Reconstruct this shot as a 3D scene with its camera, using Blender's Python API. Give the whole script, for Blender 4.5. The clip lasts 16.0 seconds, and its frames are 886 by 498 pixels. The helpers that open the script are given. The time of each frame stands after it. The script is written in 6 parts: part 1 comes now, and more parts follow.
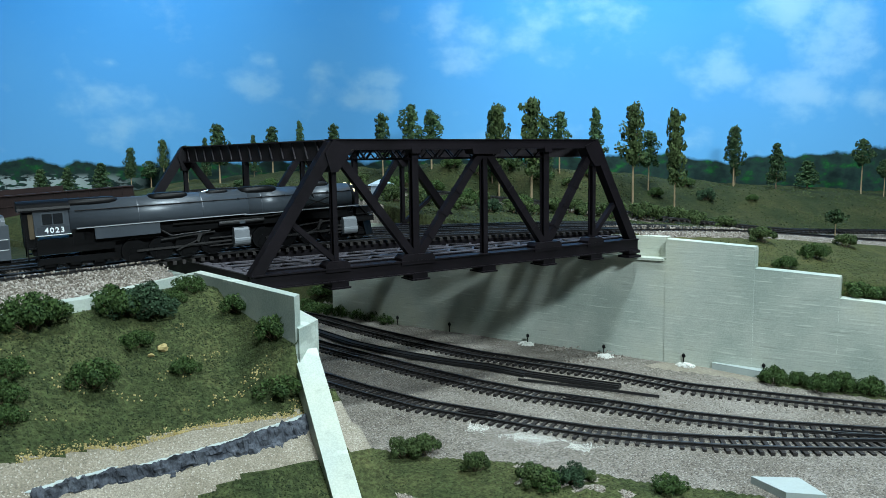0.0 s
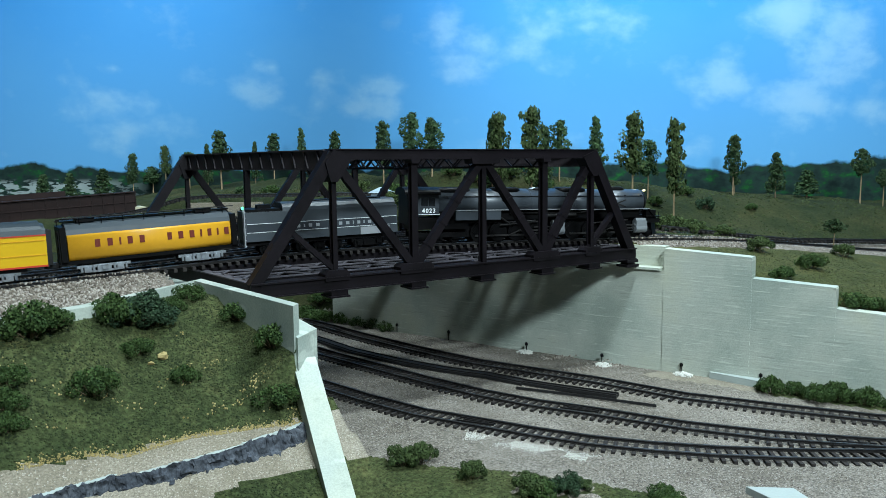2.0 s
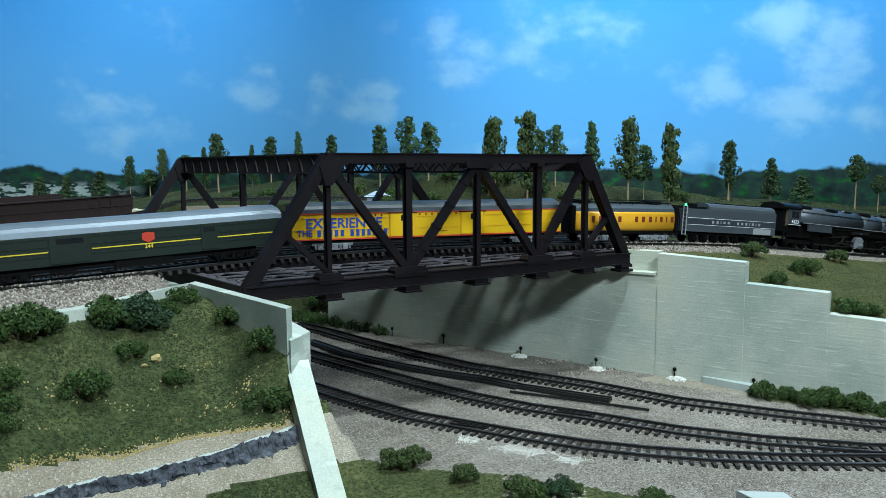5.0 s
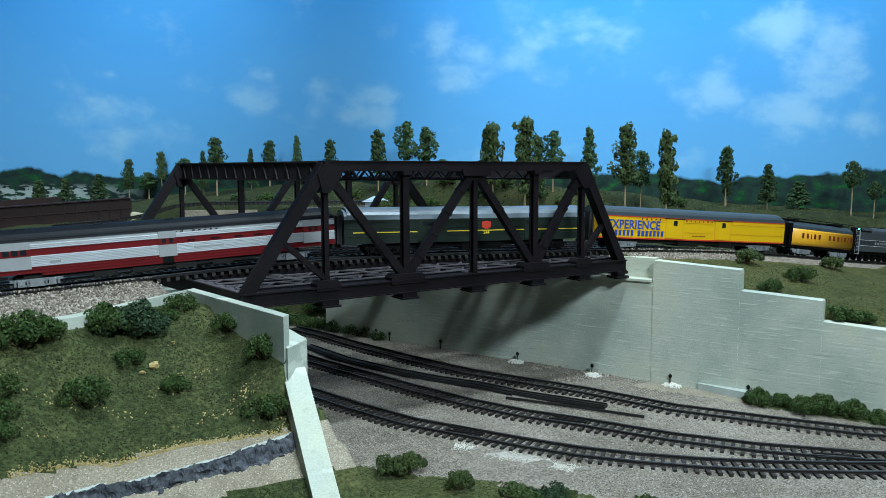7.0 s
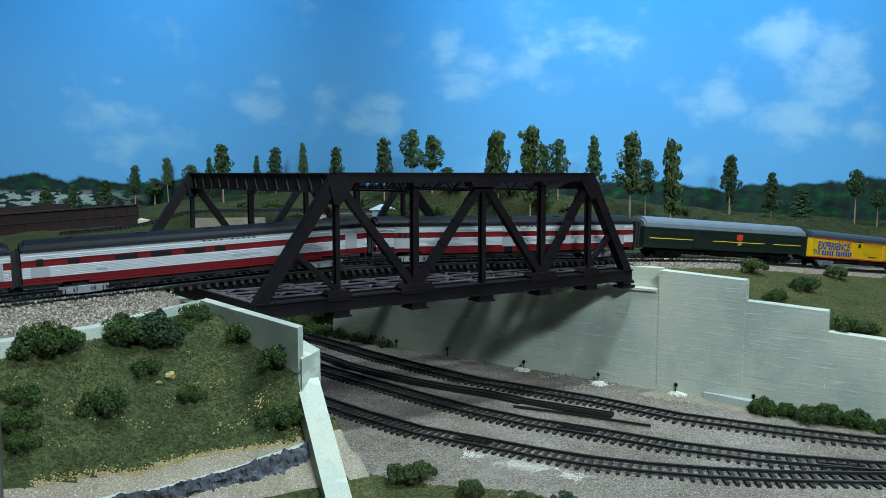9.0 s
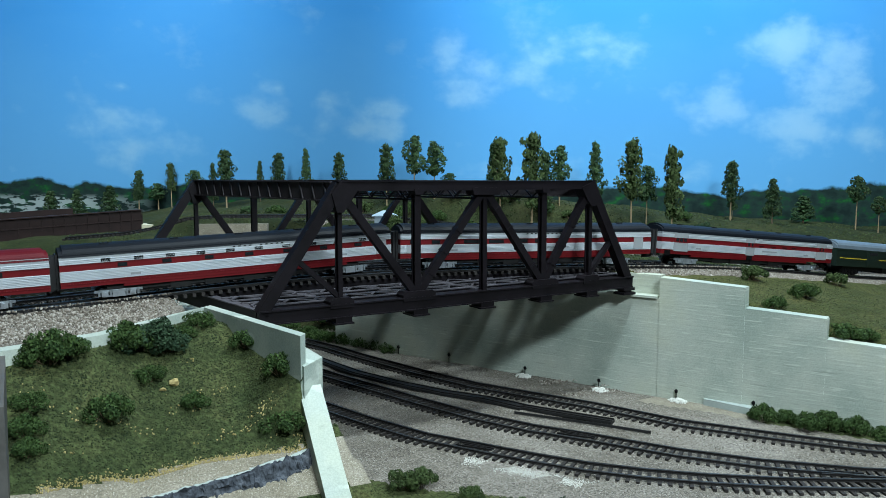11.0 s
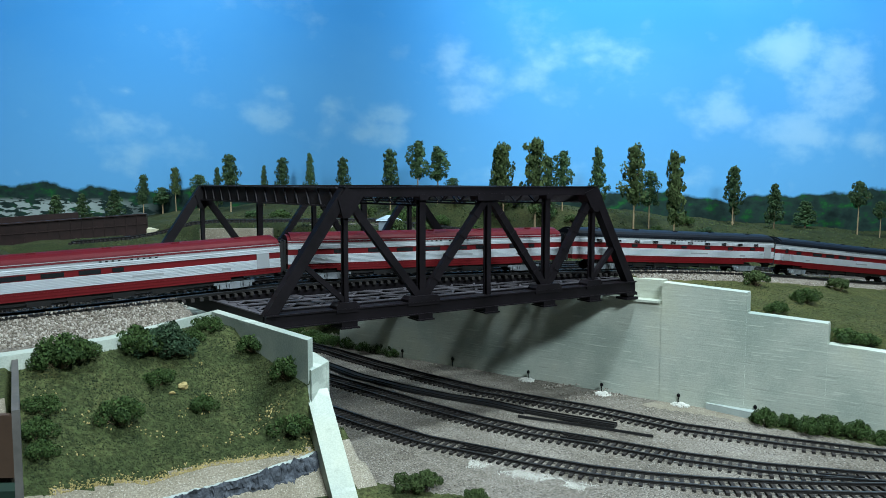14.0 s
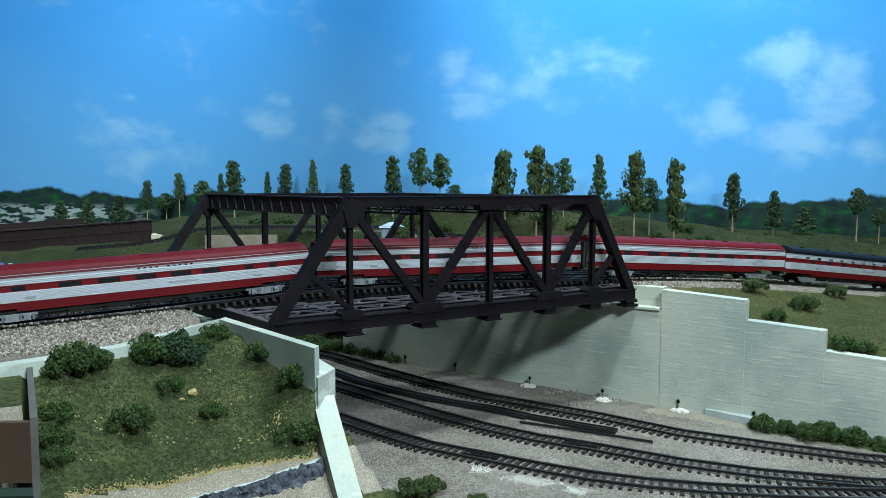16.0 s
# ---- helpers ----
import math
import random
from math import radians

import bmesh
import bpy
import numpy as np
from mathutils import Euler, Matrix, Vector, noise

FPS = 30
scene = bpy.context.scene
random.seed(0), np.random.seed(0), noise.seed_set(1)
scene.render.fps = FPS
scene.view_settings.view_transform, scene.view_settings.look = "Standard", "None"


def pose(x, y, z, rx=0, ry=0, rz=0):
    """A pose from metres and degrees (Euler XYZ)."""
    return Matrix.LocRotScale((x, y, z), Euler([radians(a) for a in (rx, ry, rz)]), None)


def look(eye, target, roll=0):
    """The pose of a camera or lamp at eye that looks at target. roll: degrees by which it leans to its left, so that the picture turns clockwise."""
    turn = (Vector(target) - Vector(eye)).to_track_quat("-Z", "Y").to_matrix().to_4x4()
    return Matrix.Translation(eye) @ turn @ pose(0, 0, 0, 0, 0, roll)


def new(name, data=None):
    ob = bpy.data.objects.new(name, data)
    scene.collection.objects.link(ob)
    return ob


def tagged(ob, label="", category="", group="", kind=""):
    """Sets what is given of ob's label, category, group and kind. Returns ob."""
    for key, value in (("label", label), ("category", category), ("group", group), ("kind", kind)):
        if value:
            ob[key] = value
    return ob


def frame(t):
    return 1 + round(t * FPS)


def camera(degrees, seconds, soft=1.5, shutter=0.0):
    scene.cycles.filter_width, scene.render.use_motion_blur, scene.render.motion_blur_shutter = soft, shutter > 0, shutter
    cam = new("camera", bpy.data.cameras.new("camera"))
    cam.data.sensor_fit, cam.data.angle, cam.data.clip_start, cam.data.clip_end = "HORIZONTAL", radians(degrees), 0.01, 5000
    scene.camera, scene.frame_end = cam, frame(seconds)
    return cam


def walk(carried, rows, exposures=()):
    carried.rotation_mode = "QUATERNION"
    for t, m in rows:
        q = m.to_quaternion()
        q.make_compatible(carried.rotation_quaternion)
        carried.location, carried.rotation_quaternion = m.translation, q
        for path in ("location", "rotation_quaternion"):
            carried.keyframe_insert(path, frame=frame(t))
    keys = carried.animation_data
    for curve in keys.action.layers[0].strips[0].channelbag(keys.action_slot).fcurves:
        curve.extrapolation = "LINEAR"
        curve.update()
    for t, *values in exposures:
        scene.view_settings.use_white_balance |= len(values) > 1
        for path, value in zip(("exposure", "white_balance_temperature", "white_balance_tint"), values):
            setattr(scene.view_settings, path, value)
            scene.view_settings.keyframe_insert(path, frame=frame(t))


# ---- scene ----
DEG = 59.9
cam = camera(DEG, 16.0, soft=0.75)
PATH = [
    (0.0, (-0.1480, -0.5267, 0.2174), (0.1494, -0.0104, 0.1466), -0.82),
    (0.5, (-0.1480, -0.5290, 0.2198), (0.1492, -0.0125, 0.1501), -0.78),
    (1.0, (-0.1485, -0.5297, 0.2217), (0.1485, -0.0129, 0.1530), -0.68),
    (1.5, (-0.1488, -0.5298, 0.2208), (0.1483, -0.0129, 0.1533), -0.63),
    (2.0, (-0.1482, -0.5318, 0.2211), (0.1485, -0.0146, 0.1546), -0.56),
    (2.5, (-0.1489, -0.5323, 0.2223), (0.1479, -0.0150, 0.1564), -0.49),
    (3.0, (-0.1490, -0.5321, 0.2221), (0.1482, -0.0150, 0.1568), -0.43),
    (3.5, (-0.1490, -0.5346, 0.2225), (0.1484, -0.0176, 0.1577), -0.38),
    (4.0, (-0.1471, -0.5354, 0.2210), (0.1505, -0.0183, 0.1569), -0.37),
    (6.5, (-0.1464, -0.5376, 0.2228), (0.1530, -0.0214, 0.1604), -0.14),
    (7.0, (-0.1470, -0.5399, 0.2261), (0.1523, -0.0235, 0.1644), -0.10),
    (7.5, (-0.1505, -0.5418, 0.2283), (0.1488, -0.0253, 0.1676), -0.09),
    (8.0, (-0.1531, -0.5441, 0.2309), (0.1460, -0.0275, 0.1709), -0.04),
    (8.5, (-0.1559, -0.5456, 0.2339), (0.1431, -0.0288, 0.1744), 0.07),
    (9.0, (-0.1568, -0.5434, 0.2327), (0.1415, -0.0261, 0.1742), 0.02),
    (11.5, (-0.1601, -0.5518, 0.2372), (0.1363, -0.0330, 0.1820), 0.08),
    (12.0, (-0.1619, -0.5542, 0.2372), (0.1344, -0.0354, 0.1825), 0.08),
    (12.5, (-0.1605, -0.5529, 0.2350), (0.1354, -0.0338, 0.1808), 0.06),
    (13.0, (-0.1621, -0.5534, 0.2361), (0.1337, -0.0342, 0.1826), 0.11),
    (13.5, (-0.1639, -0.5552, 0.2379), (0.1317, -0.0358, 0.1846), 0.08),
    (14.0, (-0.1642, -0.5540, 0.2388), (0.1311, -0.0344, 0.1860), 0.12),
    (14.5, (-0.1664, -0.5589, 0.2415), (0.1285, -0.0390, 0.1892), 0.09),
    (15.0, (-0.1688, -0.5621, 0.2425), (0.1261, -0.0421, 0.1914), 0.12),
    (15.5, (-0.1709, -0.5643, 0.2438), (0.1239, -0.0441, 0.1933), 0.16),
    (16.0, (-0.1717, -0.5634, 0.2442), (0.1230, -0.0431, 0.1944), 0.15),
]
walk(cam, [(t, look(eye, aim, roll)) for t, eye, aim, roll in PATH], [(0.0, 0.0), (4.0, -0.04), (7.0, -0.12), (9.0, -0.22), (11.5, -0.08), (16.0, -0.03)])

# ---- light: unseen area lamps above the layout, set to match its brightness ----
# Lengths below are in units of 10 cm (the layout is HO scale, 1:87); U turns them into metres.
U = 0.1
world = bpy.data.worlds.new("room_air")
scene.world = world
world.use_nodes = True
world.node_tree.nodes["Background"].inputs[0].default_value = (0.75, 0.88, 1.0, 1)
world.node_tree.nodes["Background"].inputs[1].default_value = 0.02


def area_lamp(name, eye, aim, sx, sy, power, colour, spread=180):
    data = bpy.data.lights.new(name, "AREA")
    data.shape, data.size, data.size_y, data.energy, data.color = "RECTANGLE", sx * U, sy * U, power, colour
    data.spread = radians(spread)
    ob = new(name, data)
    ob.matrix_world = look(Vector(eye) * U, Vector(aim) * U)
    return ob


COOL = (0.78, 0.945, 1.0)
area_lamp("lamp_key", (0.0, -12.7, 10.4), (3.0, 2.0, 1.0), 4.0, 1.2, 27.0, COOL)
area_lamp("lamp_over", (3.0, -3.0, 13.8), (3.5, 1.0, 0.0), 6.0, 1.5, 24.0, COOL)
# two added fill lights that brighten the left and right of the painted backdrop
area_lamp("fill_sky_left", (-4.0, 9.0, 13.8), (-3.5, 18.5, 4.0), 9.0, 2.0, 27.0, COOL, 130)
area_lamp("fill_sky_right", (7.5, 2.0, 13.8), (11.0, 7.0, 4.0), 7.0, 2.0, 13.5, COOL, 130)

# ---- materials ----


def shader(name, rough=0.6, metal=0.0, spec=0.5):
    m = bpy.data.materials.new(name)
    m.use_nodes = True
    nt = m.node_tree
    b = nt.nodes["Principled BSDF"]
    b.inputs["Roughness"].default_value = rough
    b.inputs["Metallic"].default_value = metal
    b.inputs["Specular IOR Level"].default_value = spec
    return m, nt, b


def node(nt, kind, **values):
    n = nt.nodes.new(kind)
    for k, v in values.items():
        n.inputs[k.replace("_", " ")].default_value = v
    return n


def noise_tex(nt, scale, detail=4.0, rough=0.6, coord="Object"):
    tc = nt.nodes.new("ShaderNodeTexCoord")
    n = node(nt, "ShaderNodeTexNoise", Scale=scale, Detail=detail, Roughness=rough)
    nt.links.new(tc.outputs[coord], n.inputs["Vector"])
    return n


def ramp(nt, fac, stops):
    r = nt.nodes.new("ShaderNodeValToRGB")
    els = r.color_ramp.elements
    while len(els) < len(stops):
        els.new(0.5)
    for e, (p, c) in zip(els, stops):
        e.position, e.color = p, (*c, 1)
    nt.links.new(fac, r.inputs[0])
    return r.outputs[0]


def mix(nt, fac, a, b, mode="MIX"):
    m = nt.nodes.new("ShaderNodeMix")
    m.data_type, m.blend_type = "RGBA", mode
    for sock, v in ((m.inputs[0], fac), (m.inputs[6], a), (m.inputs[7], b)):
        if isinstance(v, (int, float)):
            sock.default_value = v
        elif isinstance(v, tuple):
            sock.default_value = (*v, 1)
        else:
            nt.links.new(v, sock)
    return m.outputs[2]


def bump(nt, b, height, strength, dist):
    n = node(nt, "ShaderNodeBump", Strength=strength, Distance=dist)
    nt.links.new(height, n.inputs["Height"])
    nt.links.new(n.outputs[0], b.inputs["Normal"])


def painted(name, colour, rough=0.5, metal=0.0, vary=0.25, scale=60.0, grain=0.15, dist=0.0004, spec=0.4):
    """Paint or plastic with slight blotches at two scales and a fine grain."""
    m, nt, b = shader(name, rough, metal, spec)
    big, small = noise_tex(nt, scale), noise_tex(nt, scale * 9)
    dark, light = tuple(c * (1 - vary) for c in colour), tuple(min(1, c * (1 + vary)) for c in colour)
    a = ramp(nt, big.outputs[0], [(0.3, dark), (0.7, light)])
    c = mix(nt, 0.3, a, ramp(nt, small.outputs[0], [(0.35, dark), (0.65, light)]))
    nt.links.new(c, b.inputs["Base Color"])
    if grain:
        bump(nt, b, small.outputs[0], grain, dist)
    return m


M = {}
M["bridge"] = painted("bridge_black", (0.0065, 0.005, 0.0068), 0.5, 0.0, 0.45, 40, 0.2, 0.0003, 0.16)
M["portal"] = painted("portal_brown", (0.036, 0.031, 0.035), 0.5, 0.0, 0.4, 40, 0.2, 0.0003, 0.25)
M["girder"] = painted("girder_brown", (0.016, 0.0075, 0.007), 0.55, 0.0, 0.35, 40, 0.15, 0.0004, 0.2)
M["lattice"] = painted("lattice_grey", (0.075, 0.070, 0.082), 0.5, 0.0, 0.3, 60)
M["rail"] = painted("rail_steel", (0.16, 0.17, 0.19), 0.3, 0.9, 0.25, 90, 0)
M["railside"] = painted("rail_dark", (0.014, 0.0125, 0.0125), 0.5, 0.2, 0.3, 90, 0)
M["black"] = painted("black_paint", (0.0045, 0.0045, 0.005), 0.42, 0.0, 0.3, 80, 0.05, 0.0004, 0.12)
M["grime"] = painted("running_gear", (0.011, 0.0105, 0.011), 0.5, 0.2, 0.4, 120, 0.2)
M["locogrey"] = painted("boiler_grey", (0.050, 0.060, 0.072), 0.34, 0.15, 0.12, 50, 0.05)
M["tendergrey"] = painted("tender_grey", (0.052, 0.063, 0.074), 0.42, 0.05, 0.10, 40, 0.05)
M["tenderdark"] = painted("tender_band", (0.03, 0.037, 0.046), 0.42, 0.05, 0.1, 40, 0.05)
M["silver"] = painted("silver_truck", (0.42, 0.46, 0.5), 0.35, 0.7, 0.25, 150, 0.1)
M["white"] = painted("white_letters", (0.75, 0.78, 0.8), 0.5, 0, 0.05, 60, 0)
M["yellow"] = painted("armour_yellow", (0.60, 0.36, 0.006), 0.42, 0, 0.05, 40, 0.03)
M["tankyellow"] = painted("tank_yellow", (0.62, 0.31, 0.02), 0.34, 0, 0.08, 40, 0.03)
M["redline"] = painted("red_stripe", (0.45, 0.04, 0.02), 0.45, 0, 0.1, 60, 0)
M["blue"] = painted("blue_letters", (0.01, 0.045, 0.3), 0.5, 0, 0.1, 60, 0)
M["brownletter"] = painted("brown_letters", (0.13, 0.02, 0.01), 0.5, 0, 0.1, 60, 0)
M["roofgrey"] = painted("roof_grey", (0.030, 0.042, 0.052), 0.5, 0.0, 0.15, 40, 0.05)
M["roofsilver"] = painted("roof_silver", (0.13, 0.165, 0.20), 0.42, 0.2, 0.15, 40, 0.05)
M["roofblack"] = painted("roof_black", (0.006, 0.008, 0.012), 0.55, 0.0, 0.25, 40, 0.05, 0.0004, 0.15)
M["roofred"] = painted("roof_red", (0.095, 0.006, 0.011), 0.55, 0.0, 0.15, 40, 0.05, 0.0004, 0.15)
M["carred"] = painted("car_red", (0.115, 0.006, 0.0085), 0.45, 0.0, 0.12, 40, 0.03, 0.0004, 0.2)
M["carwhite"] = painted("corrugated_silver", (0.56, 0.60, 0.64), 0.34, 0.3, 0.05, 40, 0)
M["cargrey"] = painted("car_grey", (0.30, 0.32, 0.34), 0.4, 0.2, 0.08, 40, 0.03)
M["green"] = painted("coach_green", (0.008, 0.016, 0.012), 0.4, 0.0, 0.15, 40, 0.05)
M["goldline"] = painted("gold_stripe", (0.55, 0.42, 0.03), 0.5, 0, 0.1, 60, 0)
M["glass"] = painted("dark_glass", (0.012, 0.014, 0.016), 0.12, 0.0, 0.2, 60, 0, spec=0.7)
M["diaphragm"] = painted("rubber_black", (0.01, 0.01, 0.011), 0.75, 0, 0.2, 90, 0.2)
M["wood"] = painted("bark", (0.13, 0.09, 0.055), 0.85, 0, 0.4, 90, 0.5, 0.001)
M["tie"] = painted("tie_brown", (0.02, 0.017, 0.016), 0.75, 0, 0.45, 120, 0.4, 0.0005)
M["strip"] = painted("black_strip", (0.011, 0.011, 0.012), 0.55, 0, 0.4, 30, 0.2)
M["slab"] = painted("slab_white", (0.34, 0.39, 0.38), 0.7, 0, 0.1, 60, 0.2)
M["room"] = painted("room_paint", (0.2, 0.2, 0.2), 0.8, 0, 0.05, 3, 0.05)
M["roomfloor"] = painted("room_floor", (0.12, 0.11, 0.1), 0.7, 0, 0.2, 4, 0.1)
M["roofzinc"] = painted("shed_roof", (0.36, 0.45, 0.52), 0.5, 0.2, 0.1, 60, 0.05)
M["shedwall"] = painted("shed_wall", (0.17, 0.21, 0.25), 0.6, 0, 0.1, 60, 0.05)


def concrete(name, colour, streak=90.0):
    """Pale plaster concrete with faint board marks, short scratches, broad damp patches and chips."""
    m, nt, b = shader(name, 0.85, 0, 0.25)
    tc = nt.nodes.new("ShaderNodeTexCoord")

    def stretched(scale, size, detail=3.0):
        mp = nt.nodes.new("ShaderNodeMapping")
        mp.inputs["Scale"].default_value = scale
        nt.links.new(tc.outputs["Object"], mp.inputs[0])
        n = node(nt, "ShaderNodeTexNoise", Scale=size, Detail=detail)
        nt.links.new(mp.outputs[0], n.inputs["Vector"])
        return n.outputs[0]

    board, mark, run = stretched((3, 3, streak), 2.0), stretched((14, 14, streak * 1.6), 2.2, 2.0), stretched((30, 30, 4), 1.0, 4.0)
    blotch, fine = noise_tex(nt, 11.0, 6), noise_tex(nt, 900.0, 2)
    c = ramp(nt, blotch.outputs[0], [(0.32, (colour[0] * 0.72, colour[1] * 0.78, colour[2] * 0.78)), (0.5, colour), (0.68, (colour[0] * 1.12, colour[1] * 1.08, colour[2] * 0.98))])
    c = mix(nt, ramp(nt, run, [(0.52, (0, 0, 0)), (0.75, (0.30, 0.30, 0.30))]), c, (colour[0] * 0.62, colour[1] * 0.68, colour[2] * 0.70))
    c = mix(nt, ramp(nt, board, [(0.35, (0.10, 0.10, 0.10)), (0.65, (0, 0, 0))]), c, tuple(v * 0.72 for v in colour))
    c = mix(nt, ramp(nt, mark, [(0.635, (0, 0, 0)), (0.67, (0.60, 0.60, 0.60))]), c, tuple(min(1, v * 1.30) for v in colour))
    c = mix(nt, ramp(nt, mark, [(0.295, (0.50, 0.50, 0.50)), (0.33, (0, 0, 0))]), c, tuple(v * 0.62 for v in colour))
    c = mix(nt, 0.15, c, ramp(nt, fine.outputs[0], [(0.4, (0.1, 0.1, 0.1)), (0.6, (0.9, 0.9, 0.9))]), "SOFT_LIGHT")
    nt.links.new(c, b.inputs["Base Color"])
    bump(nt, b, mark, 0.35, 0.0006)
    return m


M["concrete"] = concrete("concrete_grey", (0.40, 0.435, 0.385), 150.0)
M["plaster"] = concrete("plaster_white", (0.40, 0.445, 0.40), 20.0)


def earth(name, stops, patch, fine, relief, patch_scale=9.0, fine_scale=320.0, speck=None):
    """Ground cover: patches of colour, fine crumbs with relief and, where given, scattered pale specks."""
    m, nt, b = shader(name, 0.95, 0, 0.15)
    p, q, f = noise_tex(nt, patch_scale, 6, 0.65), noise_tex(nt, patch_scale * 5, 5), noise_tex(nt, fine_scale, 3, 0.7)
    c = mix(nt, 0.4, ramp(nt, p.outputs[0], stops), ramp(nt, q.outputs[0], stops))
    c = mix(nt, fine, c, ramp(nt, f.outputs[0], [(0.35, (0.02, 0.02, 0.02)), (0.65, (0.95, 0.95, 0.95))]), "OVERLAY")
    tc = nt.nodes.new("ShaderNodeTexCoord")
    v = node(nt, "ShaderNodeTexVoronoi", Scale=fine_scale * 1.6)
    nt.links.new(tc.outputs["Object"], v.inputs["Vector"])
    if speck:
        s = ramp(nt, v.outputs["Color"], [(0.80, (0, 0, 0)), (0.86, (0.8, 0.8, 0.8))])
        c = mix(nt, s, c, speck)
    nt.links.new(c, b.inputs["Base Color"])
    h = mix(nt, 0.5, f.outputs[0], v.outputs["Distance"])
    bump(nt, b, h, relief, 0.0012)
    return m


M["grass"] = earth("turf", [(0.30, (0.016, 0.027, 0.010)), (0.46, (0.036, 0.048, 0.018)), (0.62, (0.064, 0.072, 0.028)), (0.80, (0.13, 0.11, 0.045))], 0, 0.55, 0.9)
M["backgrass"] = earth("turf_far", [(0.30, (0.009, 0.016, 0.006)), (0.5, (0.021, 0.028, 0.010)), (0.7, (0.045, 0.045, 0.017))], 0, 0.5, 0.9, 7.0)
M["rightgrass"] = earth("turf_light", [(0.30, (0.026, 0.033, 0.010)), (0.5, (0.046, 0.052, 0.017)), (0.7, (0.09, 0.08, 0.03))], 0, 0.5, 0.8, 7.0)
M["yard"] = earth("cinders", [(0.32, (0.095, 0.083, 0.068)), (0.5, (0.165, 0.148, 0.126)), (0.68, (0.25, 0.23, 0.205))], 0, 0.6, 0.8, 7.0, 620.0, (0.36, 0.34, 0.31))
M["ballast"] = earth("ballast", [(0.3, (0.10, 0.085, 0.07)), (0.5, (0.165, 0.142, 0.12)), (0.7, (0.25, 0.225, 0.195))], 0, 0.6, 0.9, 20.0, 700.0, (0.42, 0.40, 0.37))
M["dirt"] = earth("sandy_dirt", [(0.3, (0.14, 0.12, 0.09)), (0.5, (0.22, 0.195, 0.15)), (0.7, (0.32, 0.29, 0.24))], 0, 0.35, 0.5, 8.0, 900.0, (0.40, 0.37, 0.32))
M["rock"] = earth("slate_rock", [(0.3, (0.02, 0.023, 0.03)), (0.55, (0.055, 0.062, 0.075)), (0.72, (0.14, 0.15, 0.165))], 0, 0.5, 1.0, 25.0, 200.0)


def leafage(name, dark, light):
    m, nt, b = shader(name, 0.85, 0, 0.2)
    g = nt.nodes.new("ShaderNodeNewGeometry")
    c = ramp(nt, g.outputs["Random Per Island"], [(0.0, dark), (0.6, tuple((a + d) / 2 for a, d in zip(dark, light))), (1.0, light)])
    n = noise_tex(nt, 60.0, 3)
    c = mix(nt, 0.5, c, ramp(nt, n.outputs[0], [(0.35, dark), (0.65, light)]))
    nt.links.new(c, b.inputs["Base Color"])
    return m


M["leaf_dark"] = leafage("foliage_dark", (0.009, 0.024, 0.010), (0.046, 0.080, 0.030))
M["leaf_olive"] = leafage("foliage_olive", (0.016, 0.031, 0.010), (0.074, 0.108, 0.036))
M["leaf_fresh"] = leafage("foliage_fresh", (0.014, 0.036, 0.014), (0.062, 0.110, 0.044))
M["leaf_bush"] = leafage("foliage_bush", (0.010, 0.028, 0.008), (0.062, 0.105, 0.028))
M["leaf_blue"] = leafage("foliage_blue", (0.009, 0.024, 0.012), (0.042, 0.078, 0.038))
M["straw"] = leafage("dry_grass", (0.20, 0.15, 0.05), (0.42, 0.34, 0.16))

# ---- building helpers ----


